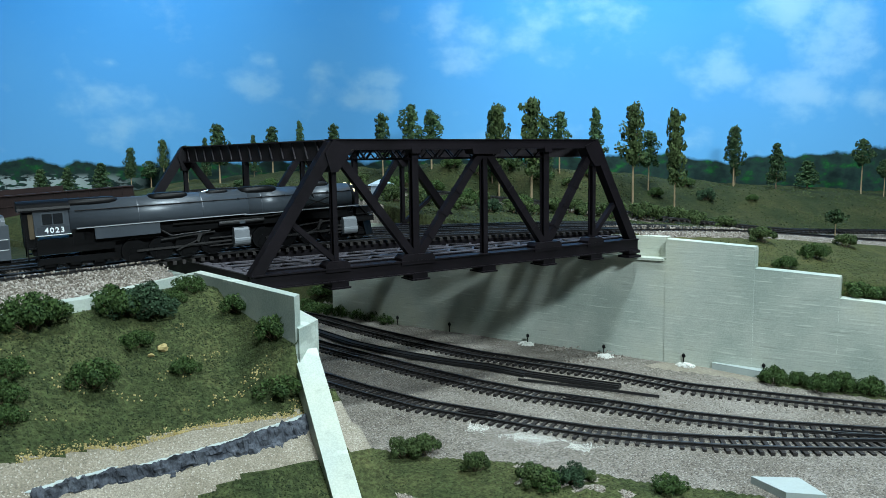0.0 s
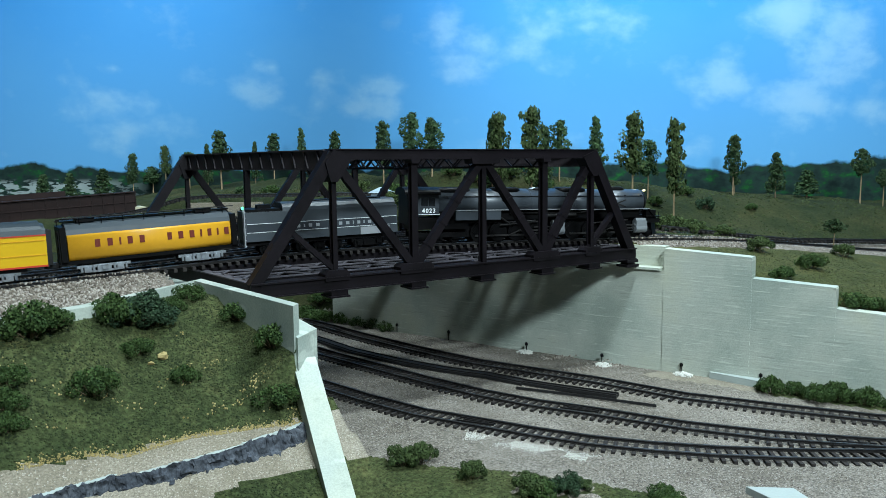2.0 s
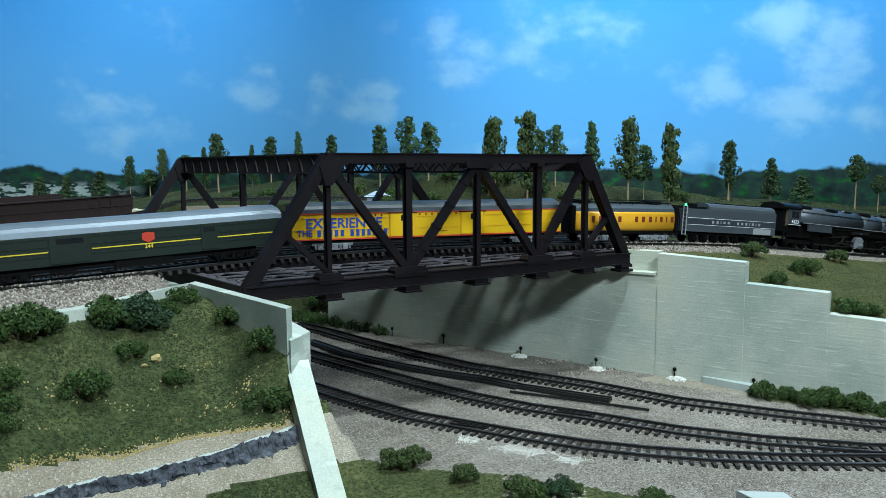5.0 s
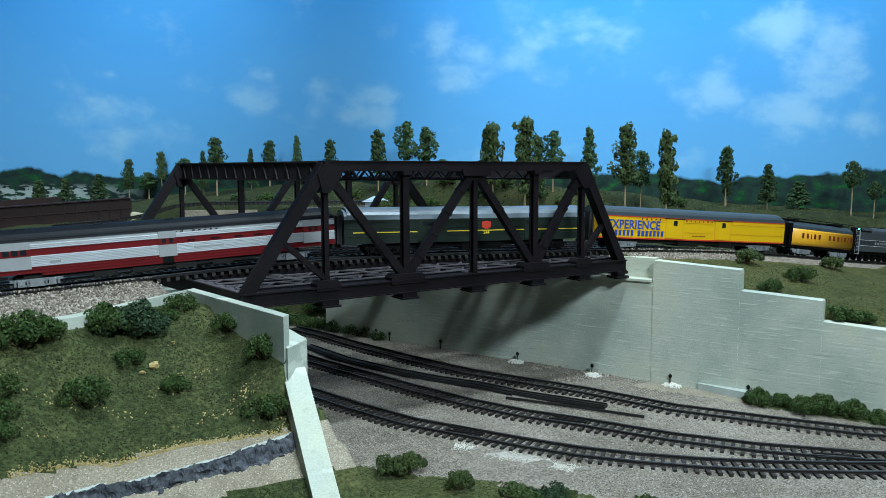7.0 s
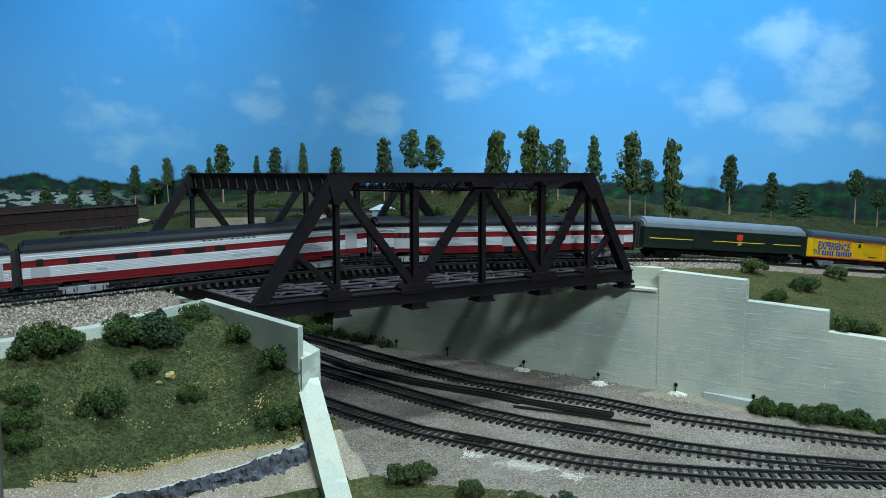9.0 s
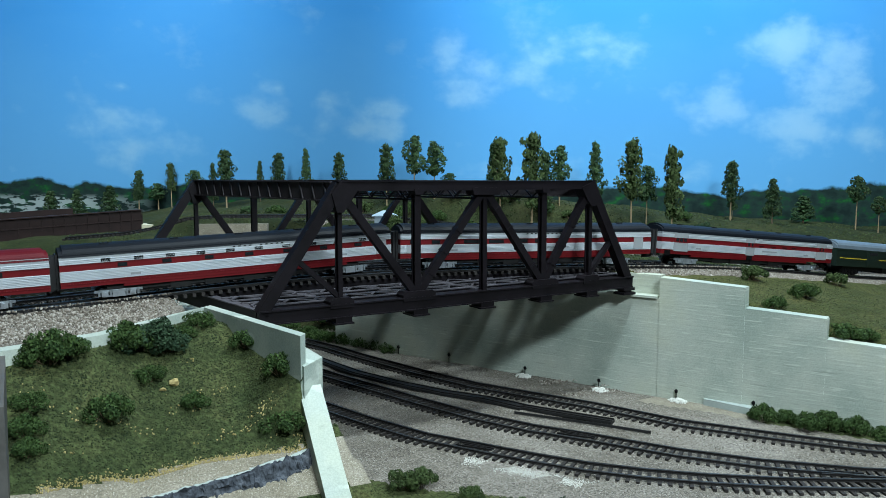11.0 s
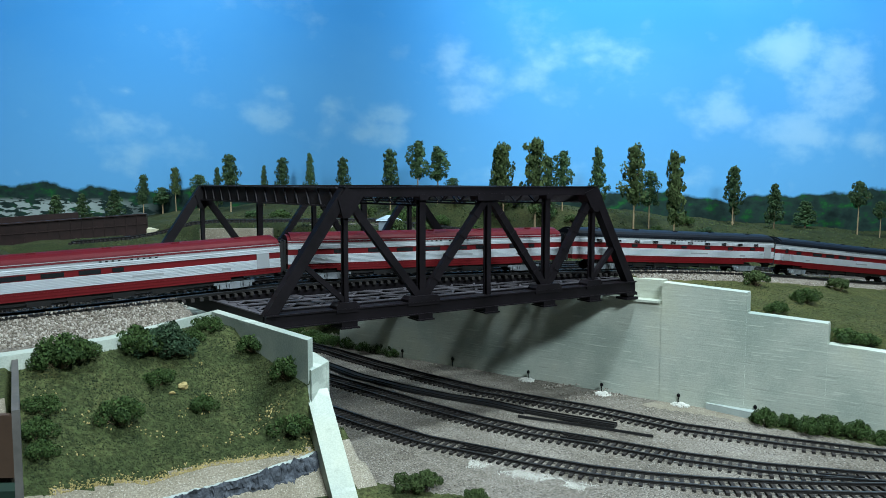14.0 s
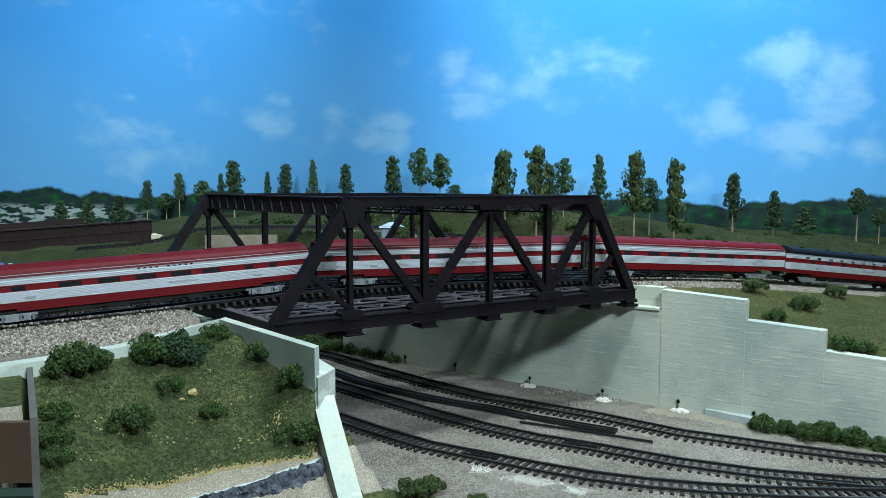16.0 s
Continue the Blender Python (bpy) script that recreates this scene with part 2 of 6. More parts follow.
class Mesh:
    """A bmesh that grows by simple solids, in units of 10 cm."""

    def __init__(self):
        self.bm = bmesh.new()

    def face(self, pts):
        try:
            return self.bm.faces.new([self.bm.verts.new(p) for p in pts])
        except ValueError:
            return None

    def hull(self, lower, upper):
        """A solid between two rings of the same count."""
        n = len(lower)
        a, b = [self.bm.verts.new(p) for p in lower], [self.bm.verts.new(p) for p in upper]
        self.bm.faces.new(a[::-1]), self.bm.faces.new(b)
        for i in range(n):
            j = (i + 1) % n
            self.bm.faces.new((a[i], a[j], b[j], b[i]))
        return self

    def box(self, c, s, m=None):
        x, y, z = (v / 2 for v in s)
        m, c = (m or Matrix()).to_3x3(), Vector(c)
        ring = [(-x, -y), (x, -y), (x, y), (-x, y)]
        return self.hull([c + m @ Vector((p, q, -z)) for p, q in ring], [c + m @ Vector((p, q, z)) for p, q in ring])

    def beam(self, p, q, w, h, up=(0, 0, 1)):
        """A bar from p to q, w wide across and h deep towards up."""
        p, q = Vector(p), Vector(q)
        d = (q - p).normalized()
        s = d.cross(Vector(up)).normalized()
        t = s.cross(d)
        ring = [(-w / 2, -h / 2), (w / 2, -h / 2), (w / 2, h / 2), (-w / 2, h / 2)]
        return self.hull([p + s * a + t * b for a, b in ring], [q + s * a + t * b for a, b in ring])

    def rod(self, p, q, r, r2=None, n=8):
        p, q = Vector(p), Vector(q)
        d = (q - p).normalized()
        s = d.orthogonal().normalized()
        t = d.cross(s)
        angles = [2 * math.pi * i / n for i in range(n)]
        r2 = r if r2 is None else r2
        return self.hull([p + (s * math.cos(a) + t * math.sin(a)) * r for a in angles], [q + (s * math.cos(a) + t * math.sin(a)) * r2 for a in angles])

    def extrude(self, outline, x0, x1):
        """A (y, z) outline carried along x."""
        return self.hull([(x0, y, z) for y, z in outline], [(x1, y, z) for y, z in outline])

    def blob(self, c, r, squash=(1, 1, 1), seed=0, level=1, rough=0.25):
        c = Vector(c)
        made = bmesh.ops.create_icosphere(self.bm, subdivisions=level, radius=1.0)["verts"]
        for v in made:
            k = 1 + rough * noise.noise(v.co * 1.7 + Vector((seed * 3.1, seed, 0)))
            v.co = c + Vector((v.co.x * squash[0], v.co.y * squash[1], v.co.z * squash[2])) * (r * k)
        return self


def thing(name, base, label, category, group="", kind=""):
    ob = new(name)
    ob.empty_display_size = 0.02
    ob.location = Vector(base) * U
    return tagged(ob, label, category, group, kind)


def bare(name, mesh, material, smooth=False):
    bm = mesh.bm
    bmesh.ops.scale(bm, vec=(U, U, U), verts=bm.verts)
    bmesh.ops.recalc_face_normals(bm, faces=bm.faces)
    data = bpy.data.meshes.new(name)
    bm.to_mesh(data)
    bm.free()
    for m in material if isinstance(material, (list, tuple)) else [material]:
        data.materials.append(m)
    if smooth:
        data.shade_smooth()
    return data


def under(ob, parent):
    """Hang ob, whose mesh is in world places, under parent."""
    ob.parent = parent
    top = parent.parent or parent
    if parent.parent is None:
        ob.matrix_parent_inverse = Matrix.Translation(-top.location)
    return ob


def part(name, mesh, material, parent, label="", smooth=False):
    ob = new(name, bare(name, mesh, material, smooth))
    under(ob, parent)
    return tagged(ob, label)


def solid(name, mesh, material, label, category, group="", kind="", smooth=False):
    """A thing that is one mesh."""
    return tagged(new(name, bare(name, mesh, material, smooth)), label, category, group, kind)


def lettering(text, size, at, turn, material, parent, name="lettering", spacing=1.0, weight=0.02):
    """Flat painted letters, as a mesh; at and size in units of 10 cm, turn as pose() takes it."""
    cu = bpy.data.curves.new(name, "FONT")
    cu.body, cu.size, cu.align_x, cu.align_y, cu.extrude, cu.space_character = text, size * U, "CENTER", "CENTER", 0.00004, spacing
    cu.resolution_u, cu.offset = 2, size * U * weight
    tmp = bpy.data.objects.new(name, cu)
    scene.collection.objects.link(tmp)
    bpy.context.view_layer.update()
    data = bpy.data.meshes.new_from_object(tmp.evaluated_get(bpy.context.evaluated_depsgraph_get()))
    bpy.data.objects.remove(tmp)
    data.transform(pose(at[0] * U, at[1] * U, at[2] * U, *turn))
    data.materials.clear()
    data.materials.append(material)
    ob = new(name, data)
    return under(ob, parent)


def smooth01(v):
    v = min(1.0, max(0.0, v))
    return v * v * (3 - 2 * v)


def table(v, rows):
    """Straight-line reading of (key, value) rows."""
    return float(np.interp(v, [r[0] for r in rows], [r[1] for r in rows]))

# ---- plan of the layout ----
EYE0 = (-1.48, -5.27)
VIEW = (0.498, 0.867)


def plan(a, v):
    """The place v ahead of the standpoint and a * v to its right."""
    return EYE0[0] + VIEW[0] * v + VIEW[1] * a * v, EYE0[1] + VIEW[1] * v - VIEW[0] * a * v


def ahead(x, y):
    dx, dy = x - EYE0[0], y - EYE0[1]
    v = dx * VIEW[0] + dy * VIEW[1]
    return (dx * VIEW[1] - dy * VIEW[0]) / max(v, 0.3), v


def cubic(keys, values):
    """A natural cubic spline through the keys."""
    n, h = len(keys), np.diff(keys)
    a, b = np.eye(n), np.zeros(n)
    for i in range(1, n - 1):
        a[i, i - 1 : i + 2] = h[i - 1], 2 * (h[i - 1] + h[i]), h[i]
        b[i] = 6 * ((values[i + 1] - values[i]) / h[i] - (values[i] - values[i - 1]) / h[i - 1])
    m = np.linalg.solve(a, b)

    def read(x):
        j = int(np.clip(np.searchsorted(keys, x) - 1, 0, n - 2))
        p, q, d = (keys[j + 1] - x) / h[j], (x - keys[j]) / h[j], h[j]
        return p * values[j] + q * values[j + 1] + ((p**3 - p) * m[j] + (q**3 - q) * m[j + 1]) * d * d / 6

    return read


# The main line: its middle in plan and the top of its rails.
KX = np.array([-5.0, -3, -1, 1, 3, 5, 7, 9, 11])
line_y = cubic(KX, np.array([1.015, 1.40, 1.602, 1.654, 1.414, 1.107, 0.978, 0.992, 1.129]))
line_z = cubic(KX, np.array([1.28, 1.285, 1.326, 1.401, 1.401, 1.349, 1.194, 0.973, 0.80]))


def lay_line():
    """Points every 0.05 along the main line, with bends that carry on outside the window."""
    mid = [Vector((x, line_y(x), line_z(x))) for x in np.arange(-5.0, 11.001, 0.05)]
    d = (mid[-1] - mid[-2]).normalized()
    heading, p, right = math.atan2(d.y, d.x), mid[-1].copy(), []
    for _ in range(480):
        heading -= 0.05 / 9.0
        p = p + Vector((math.cos(heading), math.sin(heading), 0)) * 0.05
        right.append(p.copy())
    d = (mid[0] - mid[1]).normalized()
    heading, p, left = math.atan2(d.y, d.x), mid[0].copy(), []
    for _ in range(660):
        heading += 0.05 / 14.0
        p = p + Vector((math.cos(heading), math.sin(heading), 0)) * 0.05
        left.append(p.copy())
    return left[::-1] + mid + right


LINE = np.array([tuple(p) for p in lay_line()])
ARC = np.r_[0, np.cumsum(np.linalg.norm(np.diff(LINE, axis=0), axis=1))]
ARC -= ARC[int(np.argmin(np.abs(LINE[660:960, 0]))) + 660]


def on_line(s):
    return Vector([float(np.interp(s, ARC, LINE[:, i])) for i in range(3)])


# Retaining wall on the far side of the yard, and the edge of the near abutment.
WALL_P, WALL_D, WALL_N = (4.06, 1.55), (0.431, -0.902), (0.902, 0.431)


def behind_wall(x, y):
    return (x - WALL_P[0]) * WALL_N[0] + (y - WALL_P[1]) * WALL_N[1]


def wall_at(s):
    return WALL_P[0] + WALL_D[0] * s, WALL_P[1] + WALL_D[1] * s


EDGE = [(-2.0, 0.42), (-0.62, 0.36), (0.86, -0.2), (3.4, -0.75), (7.0, -1.8)]
HILL_ROWS = [(-0.58, 24.0), (-0.36, 21.0), (-0.20, 18.0), (-0.135, 16.5), (0.01, 14.6), (0.16, 14.2), (0.38, 15.0), (0.58, 15.2), (0.9, 15.5)]
TOP_ROWS = [(-0.58, 1.12), (-0.40, 1.40), (-0.34, 1.62), (-0.2, 1.9), (-0.135, 1.98), (0.01, 2.03), (0.16, 1.93), (0.38, 1.58), (0.58, 1.36), (0.9, 1.3)]
BENCH_V = [(-0.58, 13.0), (-0.36, 13.0), (-0.1, 13.0), (0.01, 12.5), (0.16, 11.9), (0.30, 11.4), (0.45, 11.7), (0.58, 12.0), (0.9, 12.2)]
BENCH_Z = [(-0.58, 1.25), (-0.40, 1.45), (-0.33, 1.72), (-0.1, 1.74), (0.01, 1.62), (0.16, 1.45), (0.30, 1.25), (0.45, 1.02), (0.58, 0.95), (0.9, 0.93)]


def near_line(x, y):
    """Distance across the main line (positive away from the front) and its height there."""
    if x < -5:
        return y - line_y(-5) - 0.8 * (x + 5), line_z(-5)
    xx = min(x, 11.0)
    return y - line_y(xx), line_z(xx)


def bank_start(a):
    return table(a, [(-0.3, 12.4), (-0.165, 11.3), (-0.03, 10.1), (0.0, 9.7)])


def height(x, y):
    """The ground: yard at 0, plateaus on both sides, the hill behind, the spur beside the near abutment."""
    a, v = ahead(x, y)
    d, zl = near_line(x, y)
    lump = 0.03 * noise.noise(Vector((x * 1.3, y * 1.3, 0))) + 0.015 * noise.noise(Vector((x * 4, y * 4, 5)))
    zb, vb = table(a, BENCH_Z), table(a, BENCH_V)
    zt, vt = table(a, TOP_ROWS), table(a, HILL_ROWS)
    # back country: from the main line to the bench of the back line, then up to the backdrop
    if v < vb - 0.35:
        up = zl - 0.034 + (zb - 0.10 - zl + 0.034) * smooth01((d - 1.3) / 2.1)
    elif v < vb + 0.35:
        up = zb - 0.10
    else:
        up = zb - 0.10 + (zt - zb + 0.10) * smooth01((v - vb - 0.35) / max(0.6, vt - vb - 1.3)) + lump * 1.5
    if d < 0.22:
        up = zl - 0.034 - 0.28 * max(0.0, -d - 0.2)
    right, left = behind_wall(x, y), x < table(y, EDGE)
    if right > 0.135 and (v > 5 or x > 4):
        if d < -0.3:
            up = zl - 0.075 - 0.2 * (-d - 0.3) + lump * 0.6
            s = (x - WALL_P[0]) * WALL_D[0] + (y - WALL_P[1]) * WALL_D[1]
            cap = table(s, [(0.9, 1.30), (2.0, 1.24), (2.06, 1.02), (2.8, 1.0), (2.86, 0.78), (5, 0.5)]) - 0.02
            up = min(up, cap + 0.28 * max(0.0, right - 0.1))
        s = (x - WALL_P[0]) * WALL_D[0] + (y - WALL_P[1]) * WALL_D[1]
        if s < -3.4:
            bank = 1.25 * smooth01((v - bank_start(a)) / 2.0)
            up = min(up, max(bank, up * smooth01((right - 0.135) / 1.4))) + lump
        return up
    if left:
        front = table(x, [(-3, -0.45), (-1.52, -0.14), (-1.05, 0.05), (-0.2, 0.84), (0.2, 0.84)])
        if y < front + 0.04:
            if x < -1.66 and y > -1.3 - 0.5 * (x + 1.66):
                return 1.245 + lump * 0.5
            slope, rise = 1.0 + 0.5 * y, 1.21 - 0.9 * 0.75 * (front - y)
            flank = 1.02 + 0.14 * (y + 0.5) - 0.8 * (0.10 - 0.203 * (y + 0.62) - x)
            inner = 0.10 - 0.203 * (y + 0.62) - x
            if inner < -0.03 and y > -0.62:
                return min(slope, 0.4)
            return max(-0.02, min(1.24, max(slope, rise, flank if y > -0.62 else 0)) + lump * 0.8)
        return up if y > 2.5 else max(1.245, up)
    if v > bank_start(a) and a < 0.02:
        return min(up, 1.25 * smooth01((v - bank_start(a)) / 2.0) + lump * 2)
    low = 0.012 * noise.noise(Vector((x * 2, y * 2, 9)))
    if y > 2.2:
        side = 1.25 * (1 - smooth01((x - table(y, EDGE)) / 1.3)) * smooth01((y - 2.2) / 0.8)
        if side > 0.03:
            return side + lump
    front = (x - 0.91) * 0.77 + (y - 0.13) * 0.64
    return -0.025 + low - 0.12 * smooth01((-front - 0.2) / 1.2)


def GRASS_EDGE(x):
    return table(x, [(-1.55, -0.93), (-1.15, -0.83), (-0.63, -0.76), (0.12, -0.80)])


def LOW_EDGE(x):
    return table(x, [(-1.55, -1.6), (-0.7, -1.24), (-0.42, -1.15), (0.12, -1.13)])


def cover(x, y, z):
    """Which ground cover lies at a place."""
    a, v = ahead(x, y)
    d, zl = near_line(x, y)
    if abs(d) < 0.36 and z > 0.9:
        return 3
    if behind_wall(x, y) > 0.07 and x > 3:
        if v < table(a, BENCH_V) + 0.25 and d > 0:
            return 3 if v > table(a, BENCH_V) - 0.3 or d < 0.55 else 1
        return 2 if d < 0 else 1
    if x < table(y, EDGE):
        front = table(x, [(-3, -0.45), (-1.52, -0.14), (-1.05, 0.05), (-0.2, 0.84), (0.2, 0.84)])
        if y < front + 0.04:
            wob = 0.05 * noise.noise(Vector((x * 2.0, y * 2.0, 3)))
            wob += 0.03 * noise.noise(Vector((x * 14, y * 14, 1)))
            return 0 if y > GRASS_EDGE(x) + wob or y < LOW_EDGE(x) + wob else 4
        return 3 if d < 0.6 else 1
    if (v > bank_start(a) + 0.1 and a < 0.02) or (y > 2.2 and z > 0.04):
        return 1
    n = noise.noise(Vector((x * 1.4, y * 1.4, 2))) + 0.25 * noise.noise(Vector((x * 9, y * 9, 4)))
    front = (x - 0.91) * 0.77 + (y - 0.13) * 0.64
    if front < -0.15 + 0.12 * n:
        if n > 0.42 or (front < -0.75 and n > 0.15):
            return 4
        return 0
    w = behind_wall(x, y) + 0.06 * n
    if y < 0.5 and x > 3.5 and w > -0.28:
        return 0 if y < -0.62 + 0.2 * n else 4
    return 5


def ground():
    def spread(cuts):
        out = []
        for a, b, step in cuts:
            out += list(np.arange(a, b - 1e-6, step))
        return out

    xs = spread([(-8, -1.9, 0.1), (-1.9, 3.3, 0.035), (3.3, 6.2, 0.06), (6.2, 19.0, 0.12)])
    ys = spread([(-6.4, -2.4, 0.1), (-2.4, 1.3, 0.035), (1.3, 6.0, 0.07), (6.0, 20.0, 0.12)])
    verts, faces, kinds, index = [], [], [], {}
    for j, y in enumerate(ys):
        for i, x in enumerate(xs):
            a, v = ahead(x, y)
            if v < 2.2 or v > table(a, HILL_ROWS) + 0.4 or abs(a) > 1.3:
                continue
            index[i, j] = len(verts)
            verts.append((x * U, y * U, height(x, y) * U))
    for j in range(len(ys) - 1):
        for i in range(len(xs) - 1):
            c = [index.get(k) for k in ((i, j), (i + 1, j), (i + 1, j + 1), (i, j + 1))]
            if None in c:
                continue
            faces.append(c)
            kinds.append(cover((xs[i] + xs[i + 1]) / 2, (ys[j] + ys[j + 1]) / 2, verts[c[0]][2] / U))
    data = bpy.data.meshes.new("ground")
    data.from_pydata(verts, [], faces)
    for k in ("grass", "backgrass", "rightgrass", "ballast", "dirt", "yard"):
        data.materials.append(M[k])
    data.polygons.foreach_set("material_index", kinds)
    data.shade_smooth()
    return tagged(new("ground", data), "model landscape of turf, cinders and sandy dirt", "ground", kind="structure")


ground()


def backdrop():
    """A curved wall painted with sky, clouds and far woods."""
    m, nt, b = shader("painted_sky", 0.9, 0, 0.1)
    uv = nt.nodes.new("ShaderNodeUVMap")
    sep = nt.nodes.new("ShaderNodeSeparateXYZ")
    nt.links.new(uv.outputs[0], sep.inputs[0])
    sky = ramp(nt, sep.outputs["Y"], [(0.0, (0.118, 0.345, 0.61)), (0.12, (0.085, 0.30, 0.59)), (0.28, (0.045, 0.24, 0.56)), (1.0, (0.03, 0.205, 0.53))])

    def field(scale, detail, stretch):
        mp = nt.nodes.new("ShaderNodeMapping")
        mp.inputs["Scale"].default_value = stretch
        nt.links.new(uv.outputs[0], mp.inputs[0])
        n = node(nt, "ShaderNodeTexNoise", Scale=scale, Detail=detail, Roughness=0.55)
        nt.links.new(mp.outputs[0], n.inputs["Vector"])
        return n.outputs[0]

    puff, wisp = field(14.0, 8.0, (1.0, 1.3, 1.0)), field(5.0, 4.0, (1.0, 1.6, 1.0))

    def blot(cx, cy, rx, ry, gain):
        mp = nt.nodes.new("ShaderNodeMapping")
        mp.vector_type = "TEXTURE"
        mp.inputs["Location"].default_value, mp.inputs["Scale"].default_value = (cx, cy, 0), (rx, ry, 1)
        nt.links.new(uv.outputs[0], mp.inputs[0])
        g = nt.nodes.new("ShaderNodeTexGradient")
        g.gradient_type = "SPHERICAL"
        nt.links.new(mp.outputs[0], g.inputs[0])
        s = nt.nodes.new("ShaderNodeMath")
        s.operation = "MULTIPLY"
        s.inputs[1].default_value = gain
        nt.links.new(g.outputs["Fac"], s.inputs[0])
        return s.outputs[0]

    total = None
    for spot in CLOUDS:
        o = blot(*spot)
        if total is None:
            total = o
        else:
            s = nt.nodes.new("ShaderNodeMath")
            s.operation = "MAXIMUM"
            nt.links.new(total, s.inputs[0]), nt.links.new(o, s.inputs[1])
            total = s.outputs[0]
    shape = nt.nodes.new("ShaderNodeMath")
    shape.operation = "MULTIPLY_ADD"
    shape.inputs[1].default_value = 2.1
    nt.links.new(puff, shape.inputs[0])
    shape.inputs[2].default_value = -1.2
    add = nt.nodes.new("ShaderNodeMath")
    nt.links.new(shape.outputs[0], add.inputs[0]), nt.links.new(total, add.inputs[1])
    white = ramp(nt, add.outputs[0], [(0.02, (0, 0, 0)), (0.20, (0.10, 0.10, 0.10)), (0.42, (0.32, 0.32, 0.32)), (0.60, (0.42, 0.42, 0.42)), (0.95, (0.52, 0.52, 0.52))])
    c = mix(nt, ramp(nt, wisp, [(0.42, (0, 0, 0)), (0.75, (0.35, 0.35, 0.35))]), sky, (0.10, 0.32, 0.59))
    c = mix(nt, white, c, (0.36, 0.54, 0.66))
    # far woods: a ragged dark band along the foot of the sky, paler hills on one side
    edge, tuft = field(9.0, 2.0, (1.0, 0.2, 1.0)), field(60.0, 4.0, (1.0, 1.4, 1.0))
    line = nt.nodes.new("ShaderNodeMath")
    line.operation = "MULTIPLY_ADD"
    line.inputs[1].default_value = 0.05
    nt.links.new(edge, line.inputs[0]), nt.links.new(sep.outputs["Y"], line.inputs[2])
    tree = ramp(nt, tuft, [(0.35, (0.008, 0.018, 0.017)), (0.52, (0.014, 0.032, 0.028)), (0.60, (0.010, 0.05, 0.022)), (0.68, (0.012, 0.085, 0.022))])
    crest = field(26.0, 6.0, (1.0, 1.0, 1.0))
    bumps = nt.nodes.new("ShaderNodeMath")
    bumps.operation = "MULTIPLY_ADD"
    bumps.inputs[1].default_value = 0.024
    nt.links.new(crest, bumps.inputs[0]), nt.links.new(line.outputs[0], bumps.inputs[2])
    mask = ramp(nt, bumps.outputs[0], [(0.0965, (1, 1, 1)), (0.0975, (0, 0, 0))])
    c = mix(nt, mask, c, tree)
    rocks = field(50.0, 4.0, (1.0, 3.0, 1.0))
    left = ramp(nt, sep.outputs["X"], [(0.10, (1, 1, 1)), (0.20, (0, 0, 0))])
    low = ramp(nt, sep.outputs["Y"], [(0.0, (0, 0, 0)), (0.014, (1, 1, 1)), (0.040, (1, 1, 1)), (0.047, (0, 0, 0))])
    stone = mix(nt, 1.0, mix(nt, 1.0, left, low, "MULTIPLY"), ramp(nt, rocks, [(0.49, (0, 0, 0)), (0.52, (0.9, 0.9, 0.9))]), "MULTIPLY")
    c = mix(nt, stone, c, (0.30, 0.36, 0.36))
    nt.links.new(c, b.inputs["Base Color"])
    grain = noise_tex(nt, 25.0, 4)
    bump(nt, b, grain.outputs[0], 0.08, 0.002)
    bm = bmesh.new()
    layer = bm.loops.layers.uv.new("UVMap")
    cols = []
    for a in np.arange(-1.0, 1.21, 0.02):
        v = HILL_V(a)
        x, y = plan(a, v)
        cols.append((a, v, [bm.verts.new((x * U, y * U, z * U)) for z in np.arange(0.6, 10.61, 0.5)]))
    for (a0, v0, c0), (a1, v1, c1) in zip(cols, cols[1:]):
        for k in range(len(c0) - 1):
            f = bm.faces.new((c0[k], c1[k], c1[k + 1], c0[k + 1]))
            for loop, (a, v, z) in zip(f.loops, ((a0, v0, 0), (a1, v1, 0), (a1, v1, 1), (a0, v0, 1))):
                zz = 0.6 + 0.5 * (k + z)
                # across the picture, and up from the eye's level, both as tangents
                loop[layer].uv = (a + 0.576, (zz - 2.17) / v + 0.06)
            f.smooth = True
    data = bpy.data.meshes.new("backdrop")
    bm.to_mesh(data)
    bm.free()
    data.materials.append(m)
    return tagged(new("backdrop", data), "curved wall painted with blue sky and white clouds", "backdrop", kind="structure")


HILL_V = cubic(np.array([-1.0, -0.58, -0.36, -0.20, -0.1, 0.03, 0.16, 0.38, 0.58, 0.9, 1.2]), np.array([25.5, 24.0, 20.6, 17.4, 15.7, 14.8, 14.8, 15.4, 15.6, 15.8, 16.0]))
CLOUDS = [
    (0.158, 0.186, 0.031, 0.018, 0.80), (0.158, 0.139, 0.083, 0.037, 0.75), (0.184, 0.108, 0.105, 0.033, 0.60), (0.360, 0.186, 0.037, 0.018, 0.70), (0.345, 0.161, 0.099, 0.042, 0.50), (0.422, 0.161, 0.050, 0.039, 0.55), (0.507, 0.168, 0.050, 0.035, 0.70), (0.485, 0.139, 0.072, 0.033, 0.50), (0.577, 0.234, 0.055, 0.046, 0.65), (0.735, 0.240, 0.110, 0.048, 0.70), (0.758, 0.233, 0.042, 0.022, 0.90), (0.647, 0.219, 0.176, 0.077, 0.40), (0.927, 0.167, 0.079, 0.051, 0.75), (1.021, 0.243, 0.094, 0.048, 0.80), (1.062, 0.212, 0.088, 0.077, 0.70), (1.087, 0.168, 0.061, 0.083, 0.75), (1.051, 0.139, 0.132, 0.046, 0.65), (1.124, 0.131, 0.050, 0.050, 0.75),
]
backdrop()


